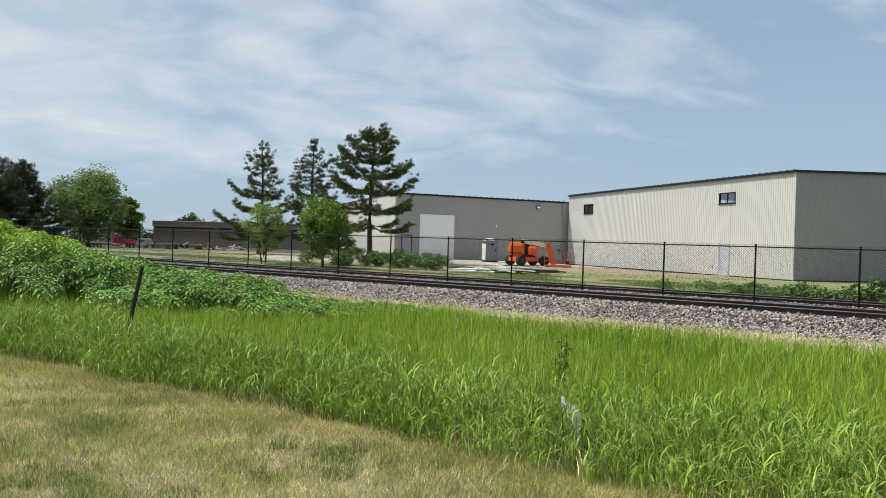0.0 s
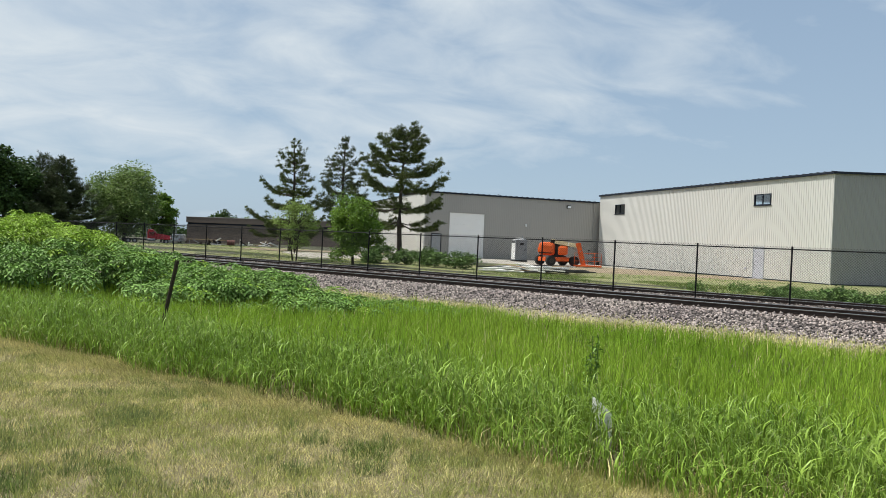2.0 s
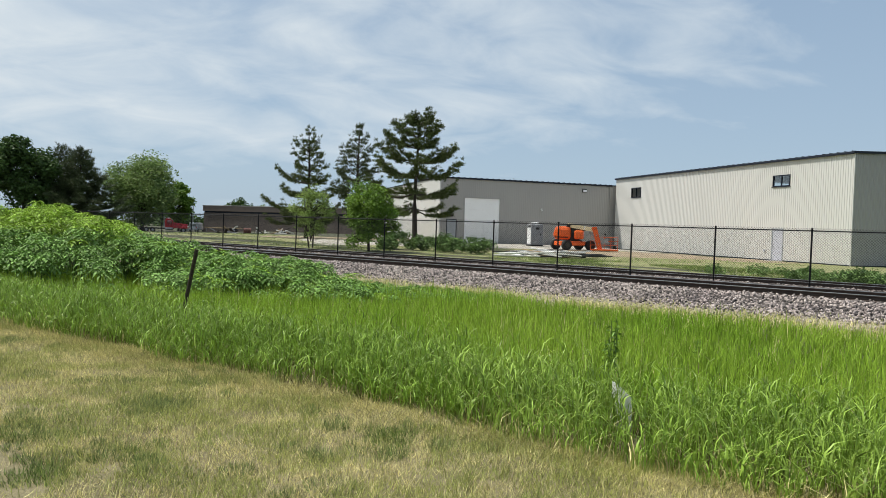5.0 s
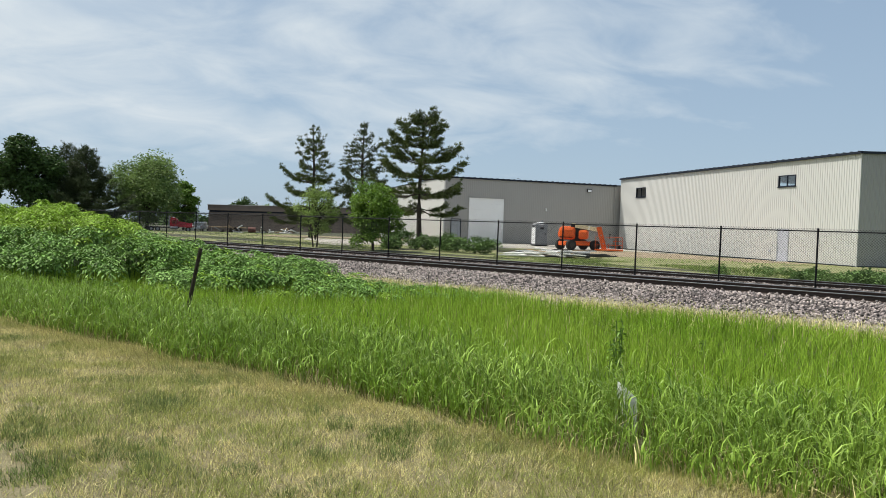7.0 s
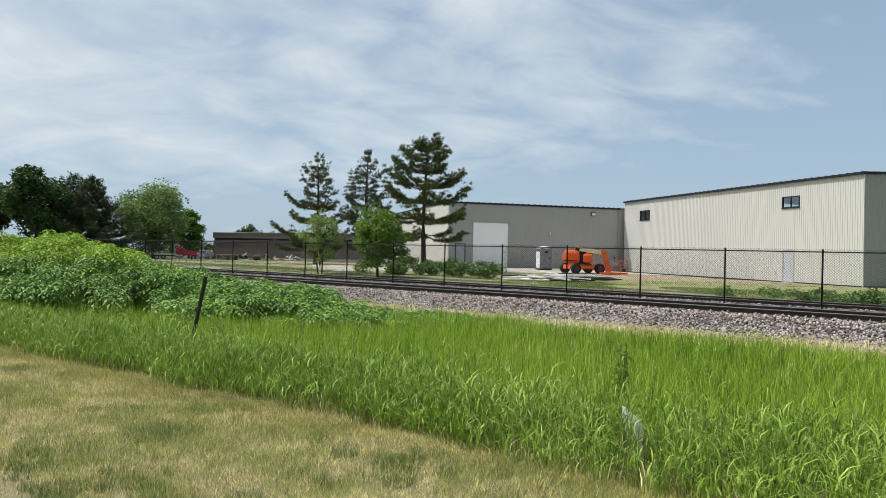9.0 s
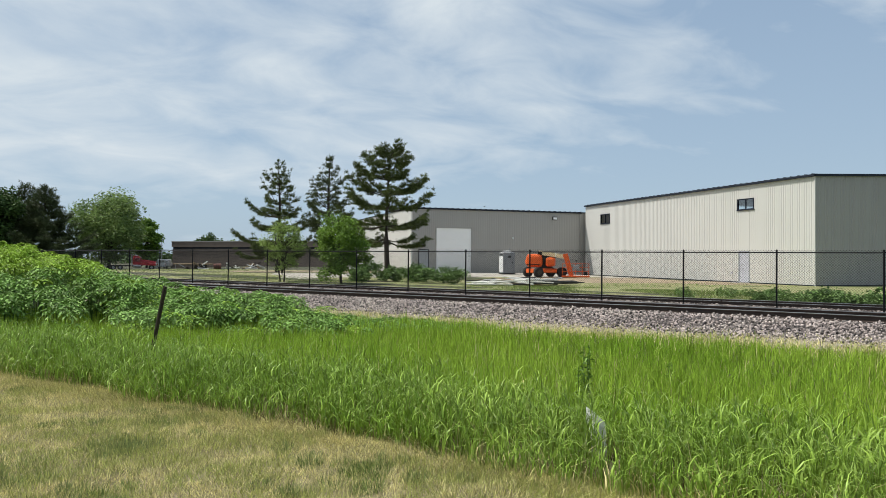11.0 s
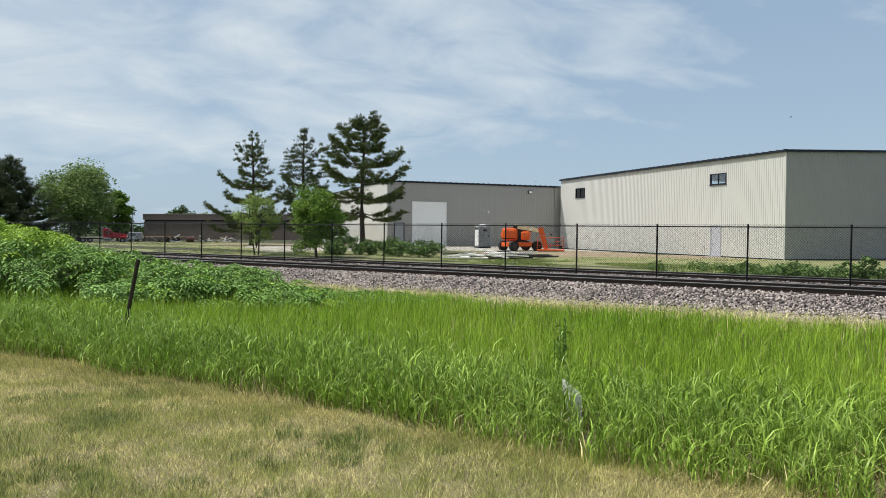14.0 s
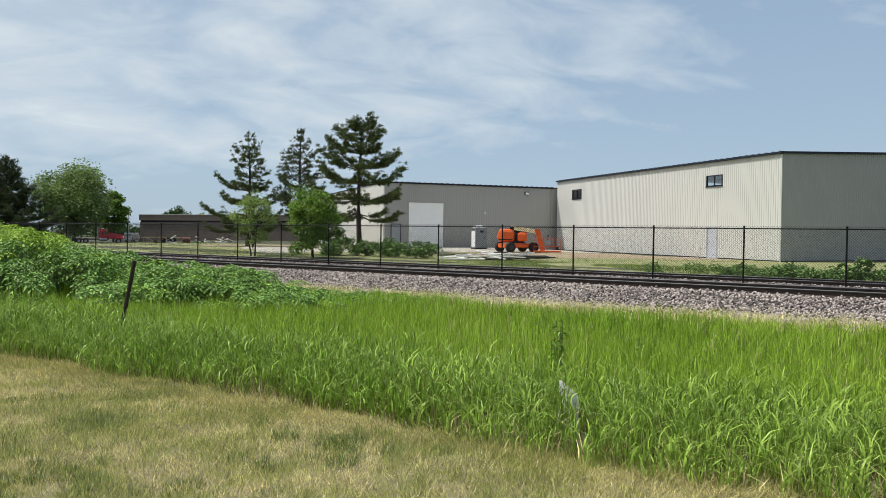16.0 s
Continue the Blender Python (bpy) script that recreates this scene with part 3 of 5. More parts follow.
    for lo, hi in (((x0 - 0.045, 42.72, -0.03), (x0 + 0.06, 42.80, 2.40)), ((x0 - 0.045, 43.78, -0.03), (x0 + 0.06, 43.86, 2.40)), ((x0 - 0.045, 42.80, 2.32), (x0 + 0.06, 43.78, 2.40))): box(bm, lo, hi)
    part("door_frame", bm, M_DOOR_GREY, d)
    bm = bmesh.new(); tube(bm, (x0 - 0.10, 43.66, 1.02), (x0 - 0.02, 43.66, 1.02), 0.03); tube(bm, (x0 - 0.09, 43.66, 1.02), (x0 - 0.09, 43.52, 1.02), 0.015); part("door_handle", bm, M_STEEL, d)
    bm = bmesh.new(); box(bm, (x0 - 0.9, 42.6, -0.30), (x0 - 0.065, 44.0, -0.03), 0.02); part("door_step", bm, M_CONCRETE, h, "grey concrete step")
    bm = bmesh.new(); box(bm, (x0 - 0.10, 44.5, 0.62), (x0 - 0.024, 44.66, 0.80), 0.01); part("meter_box", bm, M_DOOR_PALE, h)


make_warehouse()


def make_workshop():
    h = thing("workshop", "grey ribbed metal workshop with white overhead door", "building")
    x0, x1, y0, zt, D = 19.75, WALL_X + 0.0, WALL_Y, 6.72, 32.0
    ops = [(22.28 - x0, 26.19 - x0, 0.0, 4.80), (20.47 - x0, 21.56 - x0, 0.0, 2.64)]
    panel_wall(h, (x0, y0, 0), (1, 0, 0), (0, -1, 0), x1 - x0, 0.22, zt, M_PAINT_GREY, ops, rib=0.006)
    panel_wall(h, (x0, y0 + 0.13, 0), (0, 1, 0), (-1, 0, 0), D, 0.22, zt, M_PAINT_LIGHT, rib=0.012)
    for lo, hi in (((x0 + 0.13, y0 + D - 0.2, 0.1), (x1 + 14, y0 + D, zt)), ((x1 + 13.8, y0 + 0.1, 0.1), (x1 + 14, y0 + D - 0.2, zt)), ((x1 + 0.01, y0, 0.1), (x1 + 13.8, y0 + 0.2, zt))):
        bm = bmesh.new(); box(bm, lo, hi); part("wall", bm, M_PAINT_GREY, h)
    bm = bmesh.new(); box(bm, (x0 - 0.02, y0 - 0.02, -0.3), (x1, y0 + 0.15, 0.218)); box(bm, (x0 - 0.02, y0 + 0.15, -0.3), (x0 + 0.13, y0 + D, 0.218)); part("foundation", bm, M_CONCRETE, h, "grey concrete footing")
    bm = bmesh.new(); box(bm, (x0 - 0.1, y0 - 0.06, zt), (x1 + 14, y0 + D + 0.1, zt + 0.1)); roof = part("roof", bm, M_DARK_TRIM, h, "dark metal roof")
    bm = bmesh.new(); box(bm, (x0 - 0.12, y0 - 0.15, zt - 0.06), (x1 - 0.25, y0 - 0.03, zt + 0.08), 0.01); part("gutter", bm, M_DARK_TRIM, h)
    bm = bmesh.new(); box(bm, (x0 - 0.04, y0 - 0.04, 0.22), (x0 + 0.09, y0 + 0.1, zt), 0.006); part("corner_trim", bm, M_PAINT_LIGHT, h)
    for k in range(32):
        if k == 0:
            bm = bmesh.new(); box(bm, (-0.035, 0, 0), (0.035, 2.5, 0.045)); sm = part("roof_seam", bm, M_DARK_TRIM, roof)
        else:
            sm = new("roof_seam", sm.data); sm.parent = roof
        sm.location = (x0 + 0.1 + 0.61 * k, y0 - 0.12, zt + 0.101)
    # sectional overhead door
    d = None
    for k in range(8):
        za = 0.24 + k * 0.57
        bm = bmesh.new(); box(bm, (22.36, y0 + 0.03, za + 0.0015), (26.11, y0 + 0.08, za + 0.5685), 0.003)
        if d is None: d = part("overhead_door", bm, M_WHITE, h, "closed white sectional overhead door")
        else: part("door_section", bm, M_WHITE, d)
    bm = bmesh.new()
    for lo, hi in (((22.26, y0 - 0.05, 0.22), (22.36, y0 + 0.1, 4.80)), ((26.11, y0 - 0.05, 0.22), (26.21, y0 + 0.1, 4.80)), ((22.26, y0 - 0.05, 4.80), (26.21, y0 + 0.1, 4.90))): box(bm, lo, hi)
    part("door_frame", bm, M_PAINT_GREY, d)
    bm = bmesh.new(); box(bm, (20.55, y0 - 0.02, 0.25), (21.48, y0 + 0.03, 2.56), 0.006); e = part("door", bm, M_DOOR_GREY, h, "grey steel personnel door")
    bm = bmesh.new()
    for lo, hi in (((20.47, y0 - 0.05, 0.22), (20.55, y0 + 0.06, 2.64)), ((21.48, y0 - 0.05, 0.22), (21.56, y0 + 0.06, 2.64)), ((20.55, y0 - 0.05, 2.56), (21.48, y0 + 0.06, 2.64))): box(bm, lo, hi)
    part("door_frame", bm, M_DARK_TRIM, e)
    bm = bmesh.new(); tube(bm, (21.36, y0 - 0.09, 1.3), (21.36, y0 - 0.02, 1.3), 0.03); part("door_handle", bm, M_STEEL, e)
    bm = bmesh.new(); tube(bm, (x1 - 0.5, y0 - 0.09, 0.3), (x1 - 0.5, y0 - 0.09, zt - 0.05), 0.05); part("downspout", bm, M_PAINT_GREY, h)


make_workshop()


def wall_lamp(x, z, w, hh, lens, label):
    la = thing("wall_lamp", label, "lamp", "workshop wall lamps", at=(x, WALL_Y - 0.012, z))
    bm = bmesh.new(); box(bm, (-w / 2, -0.18, -hh / 2), (w / 2, 0, hh / 2), 0.03); part("housing", bm, M_BRONZE, la)
    bm = bmesh.new(); box(bm, (-w / 2 + 0.05, -0.20, -hh / 2 + 0.04), (w / 2 - 0.05, -0.181, hh / 2 - 0.08)); part("lens", bm, lens, la)


wall_lamp(35.62, 6.08, 0.5, 0.34, M_LENS, "bronze wall-pack lamp with pale lens high on the wall")
wall_lamp(20.99, 2.98, 0.32, 0.22, M_BRONZE, "small dark lamp over the grey door")
cam_box = thing("wall_camera", "small white dome camera on a wall bracket", "camera", at=(30.7, WALL_Y - 0.012, 3.9))
bm = bmesh.new(); bmesh.ops.create_uvsphere(bm, u_segments=10, v_segments=6, radius=0.10, matrix=Matrix.Translation((0, -0.2, -0.08))); part("dome", bm, M_PLASTIC_W, cam_box)
bm = bmesh.new(); box(bm, (-0.06, -0.24, 0.0), (0.06, 0, 0.12), 0.02); part("bracket", bm, M_PLASTIC_W, cam_box)


def make_low_building():
    p0, p1 = Vector((-5.9, 162.8, 0)), Vector((28.0, 139.2, 0))
    L = (p1 - p0).length
    h = new("low_building"); h.matrix_basis = pose(p0.x, p0.y, -0.75, 0, 0, math.degrees(math.atan2(p1.y - p0.y, p1.x - p0.x)))
    tagged(h, "long low brown block building with a flat roof", "building")
    bm = bmesh.new(); box(bm, (0, 0, -0.4), (L, 18, 4.4)); part("wall", bm, M_BRICK, h)
    bm = bmesh.new(); box(bm, (-0.15, -0.15, 4.75), (L + 0.15, 18.15, 5.9), 0.03); part("parapet", bm, M_BRICK, h, "brown parapet band")
    bm = bmesh.new(); box(bm, (0.1, 0.1, 4.4), (L - 0.1, 17.9, 4.75)); part("shadow_gap", bm, M_DARK_TRIM, h)
    bm = bmesh.new(); box(bm, (-0.2, -0.2, 5.9), (L + 0.2, 18.2, 6.02), 0.02); part("roof", bm, M_PAINT_GREY, h)


make_low_building()
# ---- plants ----
def blades(name, x, y, z, height, width, lean, mat, rng, segs=3, droop=1.0, heading=None):
    """Grass blades as bent tapering strips, all in one mesh."""
    n = len(x)
    th = rng.uniform(0, 2 * np.pi, n) if heading is None else heading
    face = rng.uniform(0, 2 * np.pi, n)
    dx, dy = np.cos(th), np.sin(th); wx, wy = np.cos(face), np.sin(face)
    V = np.empty((n, segs + 1, 2, 3))
    for k in range(segs + 1):
        t = k / segs
        out = lean * height * (t ** (1.4 + droop))
        zz = height * (t - 0.42 * droop * lean * t ** 3)
        w = width * (1.0 - t) ** 0.6 * 0.5 + 0.0004
        for sgn, m in ((-1, 0), (1, 1)):
            V[:, k, m, 0] = x + dx * out + sgn * wx * w
            V[:, k, m, 1] = y + dy * out + sgn * wy * w
            V[:, k, m, 2] = z + zz
    V = V.reshape(-1, 3)
    base = (np.arange(n) * (segs + 1) * 2)[:, None, None]
    q = np.array([[2 * k, 2 * k + 1, 2 * k + 3, 2 * k + 2] for k in range(segs)])[None]
    return mesh_np(name, V, (base + q).reshape(-1, 4), mat, smooth=True)


def scatter(rng, s0, s1, a0, a1, dens):
    n = int((s1 - s0) * (a1 - a0) * dens)
    s = rng.uniform(s0, s1, n); a = rng.uniform(a0, a1, n)
    return s, a


def to_xy(s, a):
    return P1[0] + U[0] * s + N[0] * a, P1[1] + U[1] * s + N[1] * a


def make_meadow():
    rng = np.random.default_rng(11)
    parts = []
    # strips across the meadow: start, end, left end, blades per square metre, blade width
    for a0, a1, s0, dens, wid in ((-21.5, -20.3, -14, 1150, 0.015), (-20.3, -18.6, -14, 850, 0.014), (-18.6, -16.0, -14, 560, 0.012), (-16.0, -12.5, -12, 380, 0.017), (-12.5, -8.3, -10, 340, 0.019)):
        # tussocks: blades spread outward from shared roots
        cs, ca = scatter(rng, s0, 15.0, a0, a1, dens / 13)
        tall = rng.uniform(0.72, 1.15, len(cs))
        own = rng.integers(0, len(cs), int(len(cs) * 13))
        ds, da = rng.normal(0, 0.055, len(own)), rng.normal(0, 0.055, len(own))
        s, a = cs[own] + ds, ca[own] + da
        out = np.arctan2(da, ds) + FA + rng.normal(0, 0.5, len(own))
        tall = tall[own]
        x, y = to_xy(s, a)
        edge = -21.15 + 0.2 * (vnoise(s, a * 0, 0.9, 3) - 0.5) * 2
        keep = (a > edge) & (rng.random(len(s)) < 0.55 + 0.45 * vnoise(x, y, 1.3, 4))
        s, a, x, y = s[keep], a[keep], x[keep], y[keep]
        h = (0.50 + 0.12 * (vnoise(x, y, 0.5, 5) - 0.5) * 2) * rng.uniform(0.45, 1.2, len(s)) * tall[keep]
        h *= np.clip(0.45 + (a - edge[keep]) / 0.9, 0.45, 1.0) * np.where(a > -10.4, np.clip(1 - (a + 10.4) / 2.1, 0.22, 1), 1)
        parts.append((s, a, x, y, h, np.full(len(s), wid), out[keep]))
    S, A, X, Y, H, Wd, heading = [np.concatenate(c) for c in zip(*parts)]
    # the sward is thin and low round the lump of concrete
    H = H * np.where(np.hypot(X - 2.93, Y - 4.84) < 0.22, 0.96, 1.0)
    Z = ground_z(X, Y) - 0.01
    edge_zone = A + 0.9 * (vnoise(X, Y, 0.6, 44) - 0.5) < -19.3
    lean = np.where(edge_zone, 0.12 + 0.75 * rng.random(len(X)), 0.05 + 0.62 * rng.random(len(X)) ** 1.8)
    dry = rng.random(len(X)) < (0.05 + 0.60 * np.clip((A + 10.6) / 1.8, 0, 1) + 0.30 * np.clip((-20.5 - A) / 0.6, 0, 1))
    g = ~dry & edge_zone
    hs, ls = H[g] * 1.08, lean[g] * 0.55
    ob = blades("reed_grass", X[g], Y[g], Z[g], hs, rng.uniform(0.008, 0.015, g.sum()), ls, M_EDGE, rng, 3, droop=1.5, heading=heading[g])
    tagged(ob, "upright green reed grass blades along the lawn edge", "grass", kind="stuff")
    # arching leaves that bend out from the upper half of the shoots
    rep = np.repeat(np.arange(g.sum()), 2)[rng.random(2 * g.sum()) < 0.62]
    t = rng.uniform(0.48, 0.98, len(rep))
    hx, hy = np.cos(heading[g][rep]), np.sin(heading[g][rep])
    o_ = ls[rep] * hs[rep] * t ** 2.9
    ob = blades("reed_leaves", X[g][rep] + hx * o_, Y[g][rep] + hy * o_, Z[g][rep] + hs[rep] * t * 0.95, rng.uniform(0.09, 0.23, len(rep)), rng.uniform(0.008, 0.017, len(rep)), rng.uniform(0.5, 1.3, len(rep)), M_EDGE, rng, 3)
    tagged(ob, "arching pale green leaves of the reed grass", "grass", kind="stuff")
    g = ~dry & ~edge_zone
    ob = blades("meadow_grass", X[g], Y[g], Z[g], H[g], Wd[g] * rng.uniform(0.7, 1.3, g.sum()), lean[g], M_GRASS, rng, 2, heading=heading[g])
    tagged(ob, "tall bright green meadow grass beside the railway", "grass", kind="stuff")
    # brown dead thatch round the foot of the reeds, coloured darker for the shade there
    n = 26000
    ts, ta = rng.uniform(-13, 14, n), rng.uniform(-21.05, -19.3, n)
    tx, ty = to_xy(ts, ta)
    ob = blades("grass_thatch", tx, ty, ground_z(tx, ty), rng.uniform(0.08, 0.26, n), rng.uniform(0.006, 0.013, n), rng.uniform(0.1, 1.0, n), M_THATCH, rng, 1)
    tagged(ob, "brown dead thatch round the foot of the tall grass", "grass", kind="stuff")
    ob = blades("dry_stalks", X[dry], Y[dry], Z[dry], H[dry] * 0.9, Wd[dry] * 0.8, lean[dry], M_STRAW, rng, 2, heading=heading[dry])
    tagged(ob, "straw-coloured dry stalks among the meadow grass", "grass", kind="stuff")


def to_line(x, y):
    """Distance across the line, from the fence."""
    return (x - P1[0]) * N[0] + (y - P1[1]) * N[1]


def make_dry_fringe():
    """Sparse yellowing weeds that creep up the foot of the ballast."""
    rng = np.random.default_rng(14)
    s, a = scatter(rng, -14, 15, -9.2, -6.9, 420)
    x, y = to_xy(s, a)
    k = rng.random(len(s)) < np.clip((-6.6 - a) / 1.6, 0, 1) * (0.2 + 1.1 * vnoise(x, y, 0.8, 41))
    x, y = x[k], y[k]
    h = rng.uniform(0.08, 0.27, len(x)) * np.clip(1.2 - (to_line(x, y) + 9) / 2.6, 0.4, 1.4); w = np.full(len(x), 0.012); le = rng.uniform(0.4, 1.3, len(x))
    for nm, m, mat, lab in (("ballast_weeds", rng.random(len(x)) < 0.5, M_TURF, "thin olive weeds at the ballast foot"), ("ballast_straw", None, M_STRAW, "dry straw tufts at the ballast foot")):
        if m is None: m = ~prev
        prev = m
        ob = blades(nm, x[m], y[m], ground_z(x[m], y[m]), h[m], w[m], le[m], mat, rng, 2)
        tagged(ob, lab, "weeds", kind="stuff")


def spikes(name, x, y, z, length, width, lean, mat, rng, heading=None):
    """Short grass: one pointed sliver a blade, lean 0 upright to 1 lying flat."""
    n = len(x)
    th = rng.uniform(0, 2 * np.pi, n) if heading is None else heading
    fa = rng.uniform(0, 2 * np.pi, n)
    wx, wy = np.cos(fa) * width / 2, np.sin(fa) * width / 2
    el = (1 - lean) * np.pi / 2
    tip = np.stack([x + np.cos(th) * np.cos(el) * length, y + np.sin(th) * np.cos(el) * length, z + np.sin(el) * length + 0.006], -1)
    V = np.stack([np.stack([x - wx, y - wy, z], -1), np.stack([x + wx, y + wy, z], -1), tip], 1).reshape(-1, 3)
    return mesh_np(name, V, np.arange(3 * n).reshape(-1, 3), mat)


def make_lawn_grass():
    rng = np.random.default_rng(12)
    S, A = [], []
    for s0, s1, a0, a1, n in ((-1, 14, -24.2, -20.8, 400000), (-14, -1, -24.2, -20.8, 75000), (-14, 14.5, -25.4, -24.2, 60000), (-12, 16, -29, -25.4, 50000)):
        S.append(rng.uniform(s0, s1, n)); A.append(rng.uniform(a0, a1, n))
    s, a = np.concatenate(S), np.concatenate(A)
    x, y = to_xy(s, a)
    m = 0.30 * vnoise(x, y, 0.9, 7) + 0.40 * vnoise(x, y, 2.6, 8) + 0.30 * vnoise(x, y, 6.5, 18)
    bare = 0.55 * vnoise(x, y, 1.7, 9) + 0.45 * vnoise(x, y, 5.5, 10)
    keep = rng.random(len(s)) < np.clip(2.25 - 2.0 * bare, 0.35, 1)
    # a worn, stony spot near the walker's feet
    keep &= (np.hypot(x + 1.5, y - 4.75) > 0.5 * (0.6 + 0.8 * vnoise(x, y, 5.0, 75))) | (rng.random(len(s)) < 0.15)
    green = keep & (rng.random(len(s)) < np.clip((m - 0.43) * 4.5, 0.12, 0.80))
    straw = keep & ~green
    z = lawn_z(x, y)
    length = rng.uniform(0.028, 0.075, len(s)) * (0.55 + 0.95 * m)
    for nm, k, mat, lab, le in (("cut_grass", green, M_TURF, "short dull green mown grass", (0.1, 0.85)), ("dead_grass", straw, M_STRAW, "short dead straw-coloured grass", (0.15, 1.0))):
        ob = spikes(nm, x[k], y[k], z[k], length[k], rng.uniform(0.003, 0.0062, k.sum()), rng.uniform(*le, k.sum()), mat, rng)
        tagged(ob, lab, "grass", kind="stuff")
    # darker grey-green tufts standing out of the turf, gathered in loose drifts
    n = 460
    cs, ca = rng.uniform(-8, 14, n), rng.uniform(-24.4, -21.5, n)
    cx, cy = to_xy(cs, ca)
    k = vnoise(cx, cy, 0.8, 71) * 0.6 + vnoise(cx, cy, 2.0, 72) * 0.4 > 0.50
    # denser green drifts
    dx, dy = [], []
    for px, py, pr, pn in ((-1.5, 5.75, 0.45, 18), (-0.85, 5.0, 0.45, 16), (-0.5, 6.3, 0.28, 16), (-0.2, 7.4, 0.5, 16), (1.3, 5.0, 0.5, 20)):
        dx.append(px + pr * rng.normal(0, 0.55, pn)); dy.append(py + pr * rng.normal(0, 0.55, pn))
    cx, cy = np.concatenate([cx[k], *dx]), np.concatenate([cy[k], *dy])
    rad = rng.uniform(0.05, 0.20, len(cx))
    own = np.repeat(np.arange(len(cx)), (45 + 1000 * rad).astype(int))
    r = rad[own] * np.sqrt(rng.random(len(own))); th = rng.uniform(0, 2 * np.pi, len(own))
    x, y = cx[own] + r * np.cos(th), cy[own] + r * np.sin(th)
    dome = 1 - 0.6 * (r / rad[own]) ** 2
    ob = spikes("lawn_tufts", x, y, lawn_z(x, y), rng.uniform(0.035, 0.09, len(own)) * dome, rng.uniform(0.004, 0.0075, len(own)), rng.uniform(0.0, 0.65, len(own)), M_TUFT, rng, th + rng.normal(0, 0.7, len(own)))
    tagged(ob, "grey-green tufts of coarse grass in the lawn", "grass", kind="stuff")
    # combed straw along the foot of the tall grass
    n = 46000
    s, a = rng.uniform(-12, 13.5, n), -21.25 - np.abs(rng.normal(0, 0.33, n)) + rng.uniform(0, 0.35, n)
    x, y = to_xy(s, a)
    k = rng.random(n) < 0.35 + 0.65 * vnoise(x, y, 1.4, 73)
    x, y = x[k], y[k]
    ob = spikes("matted_straw", x, y, lawn_z(x, y), rng.uniform(0.08, 0.22, len(x)), rng.uniform(0.003, 0.006, len(x)), rng.uniform(0.45, 0.97, len(x)), M_MAT, rng, math.atan2(-N[1], -N[0]) + rng.normal(0.5, 0.8, len(x)))
    tagged(ob, "matted dry straw along the foot of the tall grass", "grass", kind="stuff")


def make_verge_grass():
    """Rough grass between the siding and the yard, and along the ballast foot."""
    rng = np.random.default_rng(13)
    s, a = scatter(rng, -40, 18, 6.2, 14, 34)
    s2, a2 = scatter(rng, -6, 20, 6.0, 13, 80)
    s, a = np.concatenate([s, s2]), np.concatenate([a, a2])
    x, y = to_xy(s, a)
    k = ((vnoise(x, y, 0.35, 21) > 0.36) | (s > 6)) & (x < WALL_X - 0.4)
    x, y = x[k], y[k]
    ob = blades("verge_grass", x, y, ground_z(x, y), rng.uniform(0.04, 0.13, len(x)), np.full(len(x), 0.03), rng.uniform(0.1, 0.9, len(x)), M_VERGE, rng, 2)
    tagged(ob, "rough green grass beyond the siding", "grass", kind="stuff")
    # low broad-leaved weeds in a ragged band along the siding
    s, a = scatter(rng, -2, 20, 6.1, 9.6, 420)
    x, y = to_xy(s, a)
    lump = 0.6 * vnoise(x, y, 0.8, 51) + 0.4 * vnoise(x, y, 2.2, 52)
    k = (lump > 0.78 - 0.022 * np.clip(s, 0, 12)) & (x < WALL_X - 0.3)
    x, y, lump = x[k], y[k], lump[k]
    C = np.stack([x, y, ground_z(x, y) + 0.03 + rng.random(len(x)) * 0.75 * np.clip(lump - 0.25, 0.05, 1)], -1)
    ob = leaf_quads("verge_weeds", C, 0.12, rng, M_WEED, up=0.6)
    tagged(ob, "ragged band of low green weeds along the siding", "weeds", kind="stuff")
    n = 26000
    x = rng.uniform(-30, 39, n); y = rng.uniform(36, 112, n)
    a = (x - P1[0]) * N[0] + (y - P1[1]) * N[1]
    k = (a > 14) & (vnoise(x, y, 0.12, 22) > 0.35) & ~((x > 5) & (y > 53)) & ~((x > 19) & (y > 42.5))
    x, y = x[k], y[k]
    ob = blades("yard_grass", x, y, ground_z(x, y), rng.uniform(0.03, 0.10, len(x)), np.full(len(x), 0.07), rng.uniform(0.1, 0.9, len(x)), M_VERGE, rng, 2)
    tagged(ob, "patchy short grass around the yard", "grass", kind="stuff")


def leaf_quads(name, C, size, rng, mat, up=0.5, parent=None, fold=True, aspect=0.5, dirs=None):
    """Leaves at the points C: pointed, slightly folded, mostly facing up and outward."""
    n = len(C)
    d = rng.normal(size=(n, 3)); d[:, 2] = d[:, 2] * 0.5 - 0.15
    if dirs is not None: d = dirs + 0.28 * d
    d /= np.linalg.norm(d, axis=1)[:, None]
    nrm = rng.normal(size=(n, 3)) * (1 - up); nrm[:, 2] += up
    side = np.cross(d, nrm); side /= np.linalg.norm(side, axis=1)[:, None] + 1e-9
    nn = np.cross(side, d)
    L = (size * rng.uniform(0.65, 1.3, n))[:, None]
    W = L * aspect * 0.5
    tip = C + d * L - nn * L * 0.12
    mid = C + d * L * 0.45
    V = np.stack([C, mid + side * W + nn * W * 0.35, tip, mid - side * W + nn * W * 0.35], 1).reshape(-1, 3)
    b_ = (np.arange(n) * 4)[:, None]
    F = np.concatenate([b_ + np.array([[0, 1, 2]]), b_ + np.array([[0, 2, 3]])], 1).reshape(-1, 3)
    return mesh_np(name, V, F, mat, parent)


